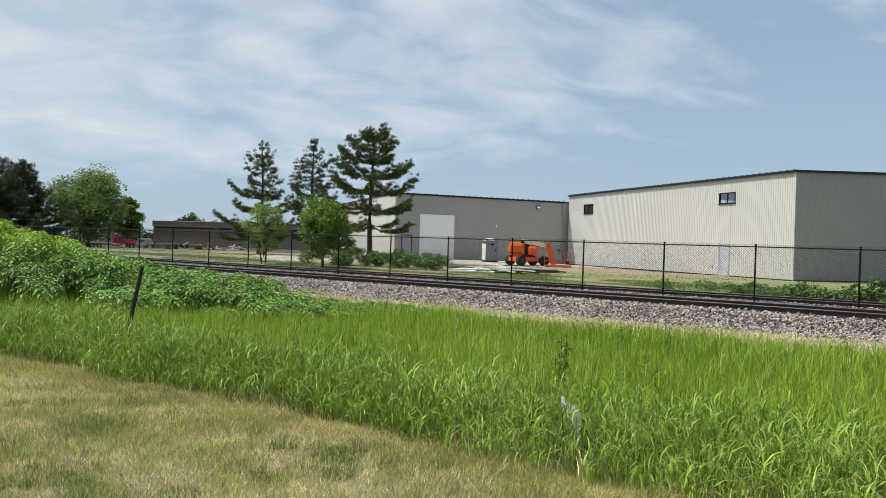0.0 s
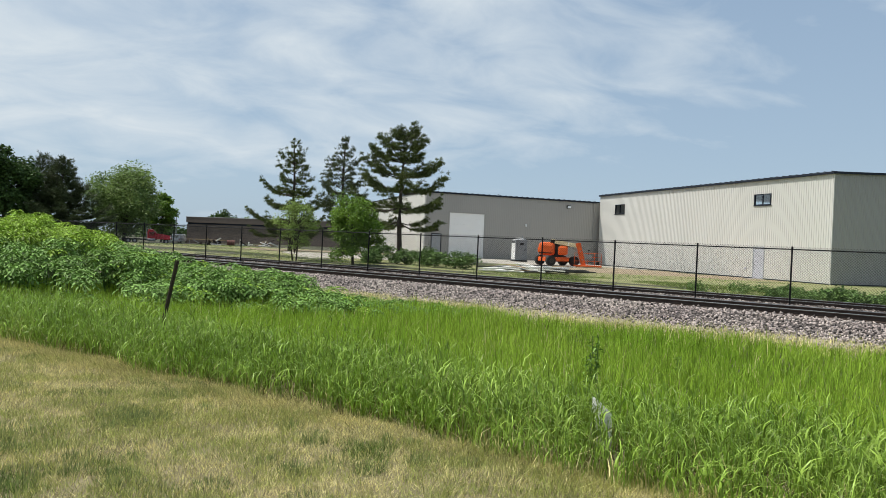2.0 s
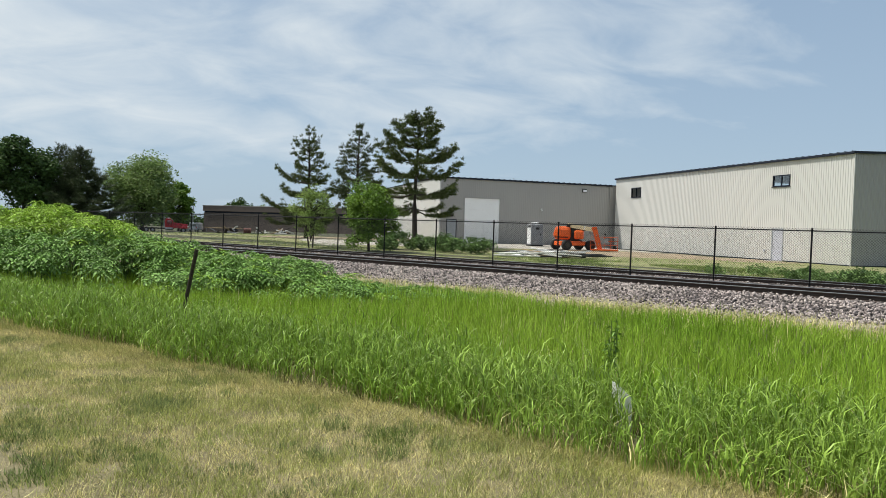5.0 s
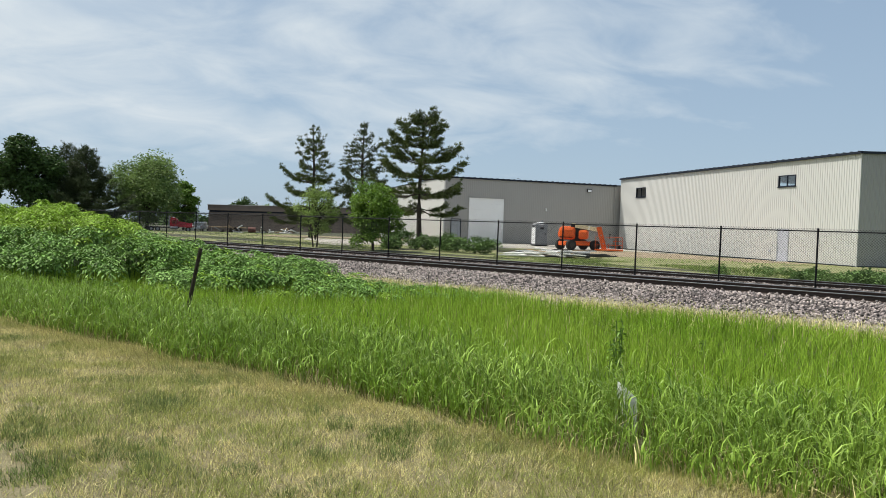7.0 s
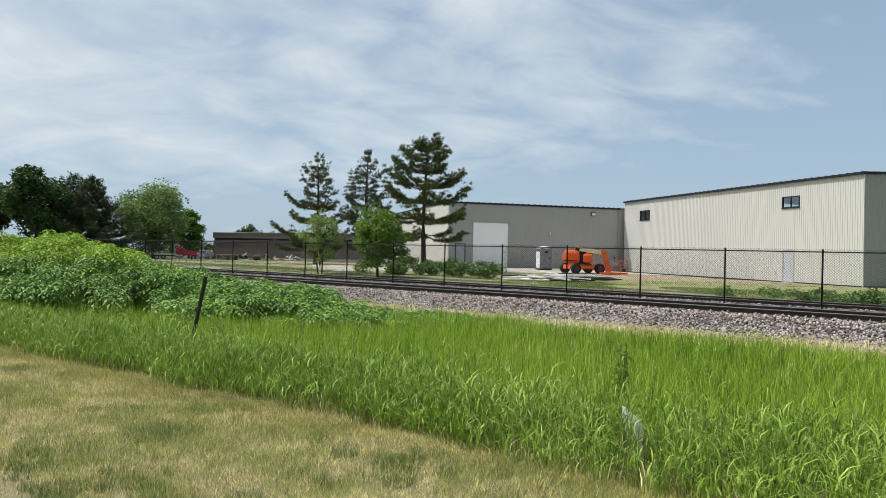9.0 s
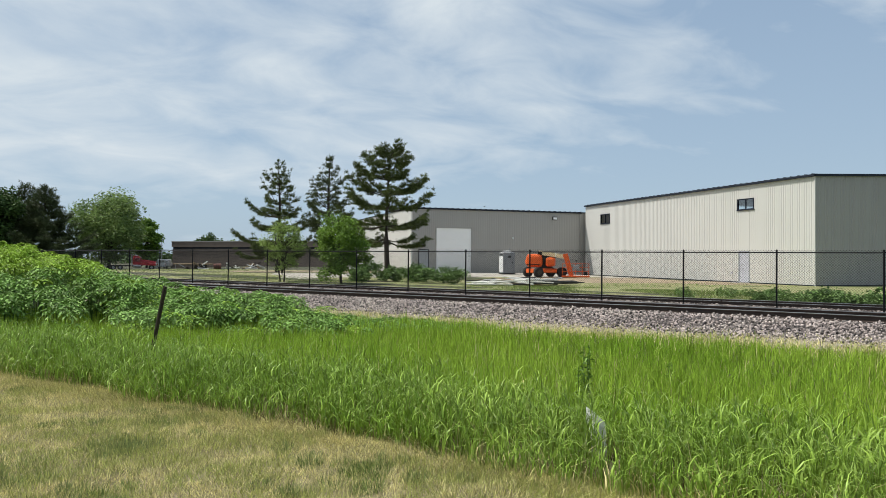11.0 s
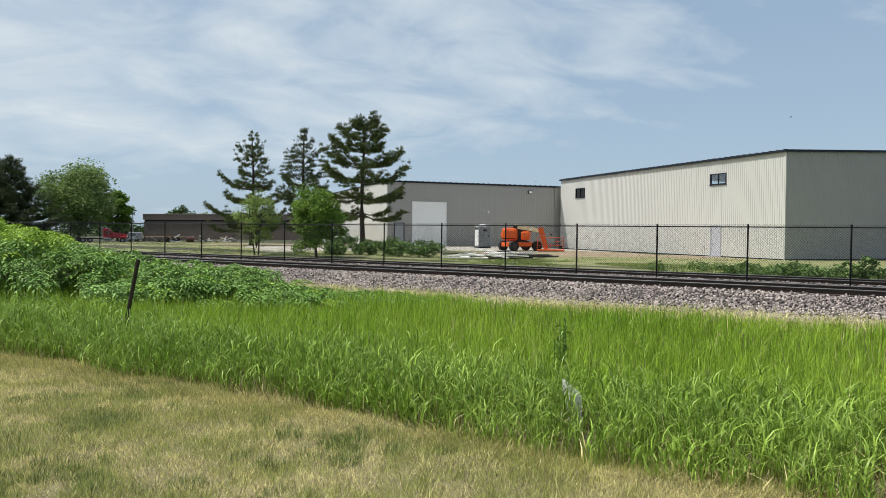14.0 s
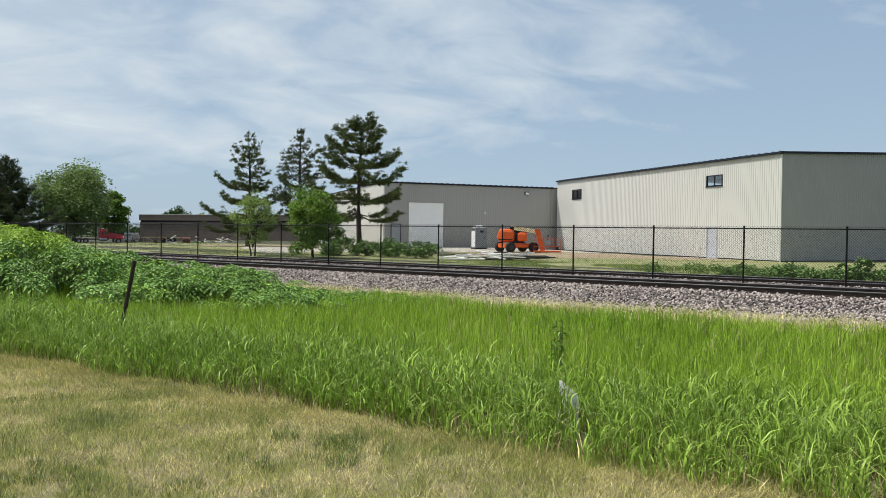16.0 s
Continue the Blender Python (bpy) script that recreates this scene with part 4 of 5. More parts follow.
# crest height of the thicket along the line, by distance along it
THICKET_S = [-30, -22, -17, -13, -11, -9.3, -8.2, -6.9, -5.3, -1.8, 0.3, 1.6, 2.4, 3.1]
THICKET_Z = [1.85, 1.9, 1.95, 1.95, 1.80, 1.36, 1.10, 0.92, 0.80, 0.64, 0.53, 0.40, 0.15, -0.4]


def make_thicket():
    rng = np.random.default_rng(17)
    n = 4000
    s = rng.uniform(-24, 3.0, n); a = rng.uniform(-19.6, -9.4, n)
    front = np.interp(s, [-27, -2.2, -0.2, 1.2, 2.9], [-20.5, -18.2, -16.2, -13.8, -11.6]) + 0.7 * (vnoise(s, a * 0, 0.7, 31) - 0.5)
    # open pockets between the clumps
    px, py = to_xy(s, a)
    k = (a > front) & (0.6 * vnoise(px, py, 0.9, 35) + 0.4 * vnoise(px, py, 1.9, 36) > 0.36)
    s, a, front = s[k], a[k], front[k]
    x, y = to_xy(s, a)
    gz = ground_z(x, y)
    # the crest stands along a = -13; it falls to the meadow and to the ballast
    along = s + 1.7 * (a + 13)
    top = np.interp(along, THICKET_S, THICKET_Z)
    rise = np.clip((a - front) / 3.8, 0, 1) ** 0.75
    fall = np.clip((-8.6 - a) / 2.6, 0.2, 1)
    hh = np.clip((top - gz) * (0.36 + 0.64 * rise) * fall, 0.25, None) * (0.60 + 0.22 * vnoise(x, y, 0.7, 32) + 0.34 * vnoise(x, y, 1.6, 33)) * rng.uniform(0.74, 1.08, len(s))
    ztop = gz + hh
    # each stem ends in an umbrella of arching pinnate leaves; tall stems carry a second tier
    # tall stems take the crest leaf, whose colour includes the sunlight up there
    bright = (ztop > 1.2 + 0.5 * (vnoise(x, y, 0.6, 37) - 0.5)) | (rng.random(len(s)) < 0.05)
    pairs, fronds = 3, 7
    per = 2 * pairs + 1
    kk = np.arange(fronds * per)
    fr, li = kk // per, kk % per
    j = np.where(li == per - 1, 1.0, (li // 2 + 1) / (pairs + 0.6))
    sd = np.where(li == per - 1, 0.0, np.where(li % 2 == 0, 1.0, -1.0))
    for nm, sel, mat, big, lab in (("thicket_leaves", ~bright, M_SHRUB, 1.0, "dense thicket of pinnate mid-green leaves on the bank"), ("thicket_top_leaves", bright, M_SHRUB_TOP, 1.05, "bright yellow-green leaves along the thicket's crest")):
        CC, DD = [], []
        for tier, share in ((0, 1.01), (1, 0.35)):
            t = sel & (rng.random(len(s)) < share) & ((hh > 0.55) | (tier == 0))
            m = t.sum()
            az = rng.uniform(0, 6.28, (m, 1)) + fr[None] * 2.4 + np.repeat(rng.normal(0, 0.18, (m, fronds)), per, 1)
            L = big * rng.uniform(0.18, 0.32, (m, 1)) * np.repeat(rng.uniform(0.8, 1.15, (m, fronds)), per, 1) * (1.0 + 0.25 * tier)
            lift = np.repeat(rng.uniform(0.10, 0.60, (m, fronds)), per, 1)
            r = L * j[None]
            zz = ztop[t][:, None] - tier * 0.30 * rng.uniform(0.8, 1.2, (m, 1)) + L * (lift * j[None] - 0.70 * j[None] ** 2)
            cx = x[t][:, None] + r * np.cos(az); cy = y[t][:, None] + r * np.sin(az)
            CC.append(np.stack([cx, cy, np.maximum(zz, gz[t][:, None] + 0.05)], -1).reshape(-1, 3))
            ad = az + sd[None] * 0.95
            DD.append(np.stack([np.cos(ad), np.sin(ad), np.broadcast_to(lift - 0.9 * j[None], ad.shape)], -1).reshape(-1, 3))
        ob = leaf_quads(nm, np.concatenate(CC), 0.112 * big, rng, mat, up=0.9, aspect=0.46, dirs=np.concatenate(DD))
        tagged(ob, lab, "shrub", kind="stuff")
    k = rng.random(len(s)) < 0.7
    ob = blades("thicket_stems", x[k], y[k], gz[k], hh[k], np.full(k.sum(), 0.025), rng.uniform(0, 0.15, k.sum()), M_LEAF_DARK, rng, 2)
    tagged(ob, "dark green stems inside the thicket", "shrub", kind="stuff")


def limb(bm, pts, r0, r1, n=6):
    """A tapering bent limb through pts."""
    rings = []
    for i, p in enumerate(pts):
        d = (pts[min(i + 1, len(pts) - 1)] - pts[max(i - 1, 0)]).normalized()
        q = d.to_track_quat("Z", "Y").to_matrix()
        r = r0 + (r1 - r0) * i / (len(pts) - 1)
        rings.append([bm.verts.new(p + q @ Vector((r * math.cos(2 * math.pi * k / n), r * math.sin(2 * math.pi * k / n), 0))) for k in range(n)])
    for ra, rb in zip(rings, rings[1:]):
        for k in range(n): bm.faces.new((ra[k], ra[(k + 1) % n], rb[(k + 1) % n], rb[k]))
    bm.faces.new(rings[0][::-1]); bm.faces.new(rings[-1])


def tufts(name, C, D, length, rng, mat, parent, per=13, width=0.036):
    """Needle tufts: narrow pointed blades that fan out about the shoot D at each point C."""
    n = len(C)
    d = D[:, None, :] * 0.85 + rng.normal(size=(n, per, 3)) * 0.55
    d /= np.linalg.norm(d, axis=2)[..., None]
    side = np.cross(d, rng.normal(size=(n, per, 3))); side /= np.linalg.norm(side, axis=2)[..., None]
    L = length * rng.uniform(0.6, 1.2, (n, per, 1))
    c = C[:, None, :] + rng.normal(size=(n, per, 3)) * 0.045
    V = np.stack([c - side * width / 2, c + side * width / 2, c + d * L], 2).reshape(-1, 3)
    return mesh_np(name, V, np.arange(len(V)).reshape(-1, 3), mat, parent)


def pine(x, y, h, radius, seed, label, bare=0.22, mat=None, sparse=1.0, tuft=0.22, lean=0.0, profile=None, whorl=0.9, rise=(0.02, 0.75), thin_top=0.0, crowd=5):
    """A pine: whorls of limbs, each with side shoots whose outer ends carry upturned needle tufts.
    rise: the limbs' slope at the lowest and the topmost whorl; thin_top: how bare the upper shoots are."""
    rng = np.random.default_rng(seed); rr = random.Random(seed)
    z0 = float(ground_z(x, y))
    t = thing("pine_tree", label, "tree", "pine trees", at=(x, y, z0 - 0.05))
    us = (0, 0.15, 0.3, 0.45, 0.6, 0.75, 0.88, 1.0)
    axis = [Vector((lean * h * u * u + 0.10 * math.sin(5 * u + seed), 0.08 * math.sin(4 * u + 2 * seed), h * u)) for u in us]
    bm = bmesh.new(); limb(bm, axis, 0.020 * h + 0.03, 0.02, 9); part("trunk", bm, M_BARK, t)

    def on_axis(u):
        for i in range(7):
            if u <= us[i + 1]: return axis[i].lerp(axis[i + 1], (u - us[i]) / (us[i + 1] - us[i]))
        return axis[-1]
    prof = profile or [(0, 0.5), (0.12, 1.0), (0.35, 0.92), (0.6, 0.68), (0.85, 0.40), (1, 0.12)]
    C, D = [], []
    up = Vector((0, 0, 1))

    def shoot(p, d, v, n):
        """Tufts clustered round the end of one shoot."""
        for _ in range(n):
            C.append(p + Vector((rr.gauss(0, 1), rr.gauss(0, 1), rr.gauss(0, 0.35))) * tuft * 0.5)
            D.append((d * 0.9 + up * (0.35 + 0.6 * v) + Vector((rr.gauss(0, 0.25), rr.gauss(0, 0.25), 0))).normalized())
    z = bare * h
    while z < h * 0.97:
        u = z / h; v = (u - bare) / (1 - bare)
        R = radius * float(np.interp(v, [p[0] for p in prof], [p[1] for p in prof]))
        nb = crowd + rr.choice((-1, 0, 0, 1)) if v > 0.06 else crowd - 1
        ph = rr.uniform(0, 6.28)
        full = 1.0 - thin_top * v
        for k in range(nb):
            az = ph + 6.283 * k / nb + rr.uniform(-0.25, 0.25)
            Lb = max(0.2, R * rr.uniform(0.55, 1.12))
            slope = rise[0] + (rise[1] - rise[0]) * v ** 1.2 + rr.uniform(-0.10, 0.12)
            dirh = Vector((math.cos(az), math.sin(az), 0)); across = Vector((-dirh.y, dirh.x, 0))
            p0 = on_axis(min(max(u + rr.uniform(-0.012, 0.012), 0), 1))
            sag = 0.10 * (1 - v)

            def along(q):
                return p0 + dirh * (Lb * q * math.cos(slope)) + up * (Lb * (math.sin(slope) * q + 0.20 * q ** 3 - sag * math.sin(math.pi * min(q, 1))))
            bml = bmesh.new(); limb(bml, [along(q) for q in (0, 0.3, 0.6, 0.85, 1.0)], 0.014 + 0.015 * Lb, 0.008, 5)
            shoots = max(3, int(4.6 * Lb))
            for j in range(shoots):
                q = 0.30 + 0.66 * (j + rr.random()) / shoots if Lb > 0.8 else rr.uniform(0.2, 1)
                side = (1 if j % 2 else -1) * rr.uniform(0.35, 1.0)
                b0 = along(q)
                reach = min(1.3, Lb * 0.46) * (1.12 - 0.75 * q) * abs(side) + 0.10
                d = (dirh * 0.62 + across * side).normalized()
                tip = b0 + d * reach + up * reach * rr.uniform(-0.08, 0.18)
                if rr.random() < full * 0.92:
                    limb(bml, [b0, b0.lerp(tip, 0.5) - up * 0.03, tip], 0.010, 0.005, 3)
                    nt = max(1, int(round(full * sparse * (2.6 + 4.6 * reach))))
                    for w in range(nt):
                        f = 1.0 if w == 0 else rr.uniform(0.35, 1.0)
                        shoot(b0.lerp(tip, f), d, v, 2)
            shoot(along(1.02), dirh, v, int(round(3 * sparse * max(full, 0.6))))
            part("limb", bml, M_BARK, t)
        z += whorl * rr.uniform(0.85, 1.15) * (1.0 - 0.35 * v)
    shoot(axis[-1], up, 1.0, 4)
    tufts("crown", np.array(C), np.array(D), tuft, rng, mat or M_NEEDLE, t)
    return t


def broadleaf(name, x, y, h, rx, rz_, seed, label, mat, leaf=0.16, clumps=46, per=150, trunk=0.13, base=0.28, group="", stems=1):
    """A leafy tree: trunk, forking limbs and clumps of leaves with gaps between them."""
    rng = np.random.default_rng(seed); rr = random.Random(seed)
    z0 = float(ground_z(x, y))
    t = thing(name, label, "tree" if h > 2.5 else "shrub", group, at=(x, y, z0 - 0.05))
    bmt = bmesh.new()
    for k in range(stems):
        a = 6.283 * k / stems
        b0 = Vector((0.12 * math.cos(a), 0.12 * math.sin(a), 0)) * (stems > 1)
        tip = Vector((rx * 0.35 * math.cos(a) * (stems > 1) + rr.uniform(-0.1, 0.1) * rx, rx * 0.35 * math.sin(a) * (stems > 1), h * 0.85))
        limb(bmt, [b0, b0.lerp(tip, 0.35) + Vector((rr.uniform(-0.05, 0.05), rr.uniform(-0.05, 0.05), 0)) * h * 0.3, tip], trunk / max(1, stems * 0.6), 0.015 * h * 0.3, 8)
    C = []
    cz = h * (base + (1 - base) / 2); hz = h * (1 - base) / 2
    for c in range(clumps):
        while True:
            p = Vector((rr.uniform(-1, 1), rr.uniform(-1, 1), rr.uniform(-1, 1)))
            if 0.3 < p.length < 1: break
        p = p.normalized() * p.length ** 0.6
        wob = 0.82 + 0.42 * noise.noise(Vector((p.x * 1.6 + seed, p.y * 1.6, p.z * 1.6)))
        wide = 1.0 - 0.35 * max(0, p.z) ** 2
        ctr = Vector((p.x * rx * wob * wide * 0.86, p.y * rx * wob * wide * 0.86, cz + p.z * hz * wob * 0.9))
        start = Vector((0, 0, max(h * 0.12, min(ctr.z - 0.25 * rx, h * 0.7))))
        bml = bmesh.new(); limb(bml, [start, start.lerp(ctr, 0.55) + Vector((0, 0, 0.05 * h)), ctr], 0.006 * h + 0.012, 0.006, 5); part("limb" if h > 2.5 else "stem", bml, M_BARK if h > 2.5 else M_LEAF_DARK, t)
        rad = rx * rr.uniform(0.15, 0.34)
        q = rng.normal(size=(per, 3)); q /= np.linalg.norm(q, axis=1)[:, None]
        q *= (rng.random((per, 1)) ** 0.45) * rad
        q[:, 2] *= 0.75
        C.append(q + np.array(ctr))
    part("trunk" if h > 2.5 else "main_stem", bmt, M_BARK, t)
    leaf_quads("crown", np.concatenate(C), leaf, rng, mat, up=0.45, parent=t, aspect=0.6)
    return t


make_meadow()
make_dry_fringe()
make_lawn_grass()
make_verge_grass()
make_thicket()

pine(14.3, 55.5, 10.5, 4.7, 3, "tall dark pine with open tiered branches and bare trunk", bare=0.29, sparse=1.2, tuft=0.24, profile=[(0, 0.85), (0.08, 1.06), (0.35, 1.0), (0.5, 0.80), (0.62, 0.56), (0.75, 0.50), (0.86, 0.34), (1, 0.12)], whorl=1.2, rise=(-0.05, 0.75), crowd=6)
pine(7.3, 72.1, 11.2, 4.3, 5, "pine with sparse grey upper branches behind the sapling", bare=0.16, sparse=1.3, tuft=0.25, profile=[(0, 0.9), (0.15, 1.0), (0.35, 0.80), (0.55, 0.48), (0.72, 0.40), (0.88, 0.2), (1, 0.08)], whorl=1.25, rise=(-0.05, 0.85), thin_top=0.5, crowd=6)
pine(11.4, 66.3, 11.0, 2.8, 8, "narrow ragged pine with thin pointed top", bare=0.14, sparse=1.2, mat=M_NEEDLE_DARK, tuft=0.24, profile=[(0, 0.9), (0.2, 1.0), (0.45, 0.85), (0.65, 0.62), (0.8, 0.36), (0.9, 0.16), (1, 0.06)], whorl=0.95, rise=(0.3, 0.95), thin_top=0.5)
pine(-21.5, 115, 12.3, 6.6, 9, "dark spreading pine beyond the thicket", bare=0.06, sparse=1.25, mat=M_NEEDLE_DARK, tuft=0.45, profile=[(0, 0.9), (0.15, 1.0), (0.38, 0.85), (0.55, 0.42), (0.75, 0.34), (0.9, 0.18), (1, 0.1)], whorl=0.95, rise=(0.0, 0.85), thin_top=0.45, crowd=7)
pine(-25.4, 121, 12.8, 4.6, 10, "dark pine in a row beyond the railway", bare=0.06, sparse=1.0, mat=M_NEEDLE_DARK, tuft=0.45, whorl=0.95, rise=(0.2, 0.9), thin_top=0.55, crowd=6)
broadleaf("maple_tree", -28.3, 113, 14.0, 5.4, 5, 21, "big dark green leafy tree beside the pines", M_LEAF_DARK, leaf=0.5, clumps=110, per=130, trunk=0.3, base=0.12)
broadleaf("maple_tree", -37, 118, 13.0, 6, 5, 24, "big dark green leafy tree at the row's end", M_LEAF_DARK, leaf=0.5, clumps=100, per=120, trunk=0.3, base=0.12)
broadleaf("willow_tree", -18.4, 163, 17.2, 9.6, 8, 22, "broad rounded willow with pale green foliage", M_LEAF_PALE, leaf=0.5, clumps=190, per=130, trunk=0.45, base=0.02)
broadleaf("elm_tree", -12.0, 177, 12.3, 3.9, 6, 23, "green tree behind the willow", M_LEAF, leaf=0.6, clumps=70, per=110, trunk=0.3, base=0.02)
broadleaf("sapling_tree", 5.2, 48.65, 4.6, 1.75, 2, 31, "slender young tree with airy yellow-green leaves", M_LEAF_YOUNG, leaf=0.12, clumps=80, per=62, trunk=0.07, base=0.14, stems=2, group="young trees by the siding")
broadleaf("sapling_tree", 8.4, 44.3, 4.85, 2.35, 2, 32, "dense rounded young tree with bright green leaves", M_LEAF, leaf=0.16, clumps=74, per=170, trunk=0.10, base=0.03, group="young trees by the siding")
for k, (bx, by, bh, br) in enumerate(((11.3, 49.2, 1.5, 1.4), (12.6, 47.2, 1.2, 1.3), (13.4, 44.2, 1.3, 1.5), (15.0, 42.5, 1.2, 1.3), (14.3, 46.6, 1.1, 1.4), (10.2, 47.8, 1.0, 1.2))):
    broadleaf("weed_bush", bx, by, bh, br, 1, 40 + k, "low dark green weed bush behind the fence", M_WEED, leaf=0.17, clumps=26, per=60, trunk=0.02, base=0.05, group="weed bushes")
for k, (bx, by, bh, br) in enumerate(((22.7, 24.1, 0.45, 0.5), (24.3, 22.3, 0.75, 1.0), (25.8, 21.2, 0.55, 1.0), (24.6, 19.4, 1.3, 0.7), (26.2, 18.3, 0.8, 1.0), (23.9, 20.9, 0.5, 0.9), (27.0, 20.0, 0.6, 1.0), (25.6, 23.4, 0.5, 0.9), (24.0, 24.6, 0.5, 0.8))):
    broadleaf("weed_bush", bx, by, bh, br, 1, 60 + k, "leafy green weed beyond the siding track", M_WEED, leaf=0.13, clumps=16, per=45, trunk=0.015, base=0.05, group="weeds beyond the siding")


def make_tree_line():
    """Far woods along the horizon."""
    rng = np.random.default_rng(51)
    C = []
    for k in range(150):
        ang = math.radians(rng.uniform(58, 128)); d = rng.uniform(330, 420)
        cx, cy = d * math.cos(ang), d * math.sin(ang)
        hh = rng.uniform(3.5, 7)
        q = rng.normal(size=(60, 3)); q /= np.linalg.norm(q, axis=1)[:, None]
        q *= rng.random((60, 1)) ** 0.4
        C.append(q * np.array([5, 3, hh * 0.5]) + np.array([cx, cy, hh * 0.45 - 1]))
    ob = leaf_quads("far_woods", np.concatenate(C), 2.2, rng, M_LEAF_DARK, up=0.4, aspect=0.8)
    tagged(ob, "distant dark green woods along the horizon", "woods", kind="stuff")


make_tree_line()
broadleaf("far_tree", 2.6, 277, 12.5, 6.0, 4, 71, "distant rounded tree behind the low building", M_LEAF_DARK, leaf=0.8, clumps=30, per=80, trunk=0.3, base=0.1, group="distant trees")
broadleaf("far_tree", 11, 290, 10.0, 5.0, 4, 72, "distant low tree behind the low building", M_LEAF_PALE, leaf=0.8, clumps=24, per=70, trunk=0.3, base=0.1, group="distant trees")
# ---- things in the yard ----
def wheel(name, parent, c, r, w, axis="y", tyre=M_RUBBER, rim=M_STEEL):
    bm = bmesh.new()
    d = Vector((0, w / 2, 0)) if axis == "y" else Vector((w / 2, 0, 0))
    tube(bm, Vector(c) - d, Vector(c) + d, r, n=20)
    bmesh.ops.bevel(bm, geom=[e for e in bm.edges if e.calc_face_angle(0) > 0.8], offset=r * 0.12, segments=2, affect="EDGES")
    t = part(name, bm, tyre, parent)
    bm = bmesh.new(); tube(bm, Vector(c) - d * 1.06, Vector(c) + d * 1.06, r * 0.52, n=14); part("rim", bm, rim, t)
    return t


def make_boom_lift():
    z0 = float(ground_z(28.26, 54.05)) + 0.012
    b = thing("boom_lift", "orange articulated boom lift with folded cream boom, parked", "boom lift", at=(28.26, 54.05, z0), rz=-29)
    turned = pose(-0.45, -0.1, 0, 0, 0, 34)
    for cx, cy, r in ((-1.15, 0.88, 0.43), (1.15, 0.88, 0.43), (-1.15, -0.88, 0.43), (1.15, -0.88, 0.43)):
        wheel("wheel", b, (cx, cy, r), r, 0.38, rim=M_BRONZE).matrix_basis = turned
    bm = bmesh.new(); box(bm, (-1.5, -0.62, 0.36), (1.6, 0.62, 0.72), 0.05); box(bm, (-0.62, -0.98, 0.40), (0.62, -0.62, 0.68), 0.06); part("chassis", bm, M_ORANGE, b).matrix_basis = turned
    bm = bmesh.new(); box(bm, (-0.66, -1.00, 0.70), (0.66, -0.64, 0.74), 0.015); part("running_board", bm, M_ORANGE, b).matrix_basis = turned
    bm = bmesh.new(); tube(bm, (-0.4, -0.1, 0.74), (-0.4, -0.1, 0.98), 0.55, n=20); part("turntable", bm, M_RUBBER, b)
    # rounded engine hood, split by a dark joint, with louvres and a top grille
    bm = bmesh.new(); box(bm, (-2.0, -0.90, 0.84), (-0.60, 0.85, 1.98), 0.30); box(bm, (-2.08, -0.72, 1.0), (-1.5, 0.72, 1.62), 0.2); hood = part("engine_hood", bm, M_ORANGE, b)
    bm = bmesh.new()
    for k in range(5): box(bm, (-1.6 + 0.12 * k, -0.895, 1.42), (-1.55 + 0.12 * k, -0.875, 1.66))
    part("vent", bm, M_RUBBER, hood)
    bm = bmesh.new(); box(bm, (-1.7, -0.5, 1.975), (-1.0, 0.5, 2.0), 0.01); part("top_grille", bm, M_RUBBER, hood)
    bm = bmesh.new(); box(bm, (-1.95, -0.895, 1.02), (-0.85, -0.875, 1.10)); part("black_stripe", bm, M_RUBBER, hood)
    bm = bmesh.new(); box(bm, (-0.70, -0.62, 0.92), (-0.22, 0.70, 1.86), 0.05); part("mast", bm, M_RUBBER, b, "dark hose-hung mast")
    bm = bmesh.new(); box(bm, (-0.36, -0.88, 0.92), (0.42, -0.25, 1.66), 0.16); box(bm, (-0.20, 0.2, 0.95), (0.45, 0.8, 1.75), 0.12); part("side_cover", bm, M_ORANGE, b)
    for k in range(3):
        bm = bmesh.new(); limb(bm, [Vector((-0.56 + 0.07 * k, -0.66, 1.05)), Vector((-0.54 + 0.07 * k, -0.80, 1.45)), Vector((-0.5 + 0.07 * k, -0.66, 1.86))], 0.022, 0.022, 6); part("hose", bm, M_RUBBER, b)

    def beam(p, q, w, h_, mat, name, par):
        p, q = Vector(p), Vector(q); d = q - p
        m = Matrix.Translation((p + q) / 2) @ d.to_track_quat("X", "Z").to_matrix().to_4x4()
        bm2 = bmesh.new(); bmesh.ops.create_cube(bm2, size=1, matrix=m @ Matrix.Diagonal((d.length, w, h_, 1)))
        bmesh.ops.bevel(bm2, geom=list(bm2.edges), offset=0.02, segments=2, affect="EDGES")
        return part(name, bm2, mat, par)
    # folded boom: cream main tube with an orange collar and dark underside pads
    boom = beam((-0.95, -0.55, 2.10), (1.30, -0.55, 1.74), 0.32, 0.34, M_CREAM, "boom", b)
    beam((-1.0, -0.55, 2.06), (-0.66, -0.55, 2.01), 0.36, 0.30, M_RUBBER, "pivot", boom)
    beam((-0.62, -0.55, 1.86), (0.62, -0.55, 1.68), 0.20, 0.12, M_RUBBER, "lift_cylinder", boom)
    beam((0.42, -0.55, 1.885), (0.56, -0.55, 1.863), 0.345, 0.365, M_BOARD, "wear_collar", boom)
    beam((1.0, -0.55, 1.79), (1.45, -0.55, 1.72), 0.25, 0.25, M_CREAM, "boom_extension", boom)
    jib = beam((1.30, -0.72, 1.98), (1.80, -0.72, 0.12), 0.13, 0.40, M_ORANGE, "jib", b)
    beam((1.30, -0.28, 1.98), (1.75, -0.28, 0.2), 0.13, 0.34, M_ORANGE, "jib_arm", jib)
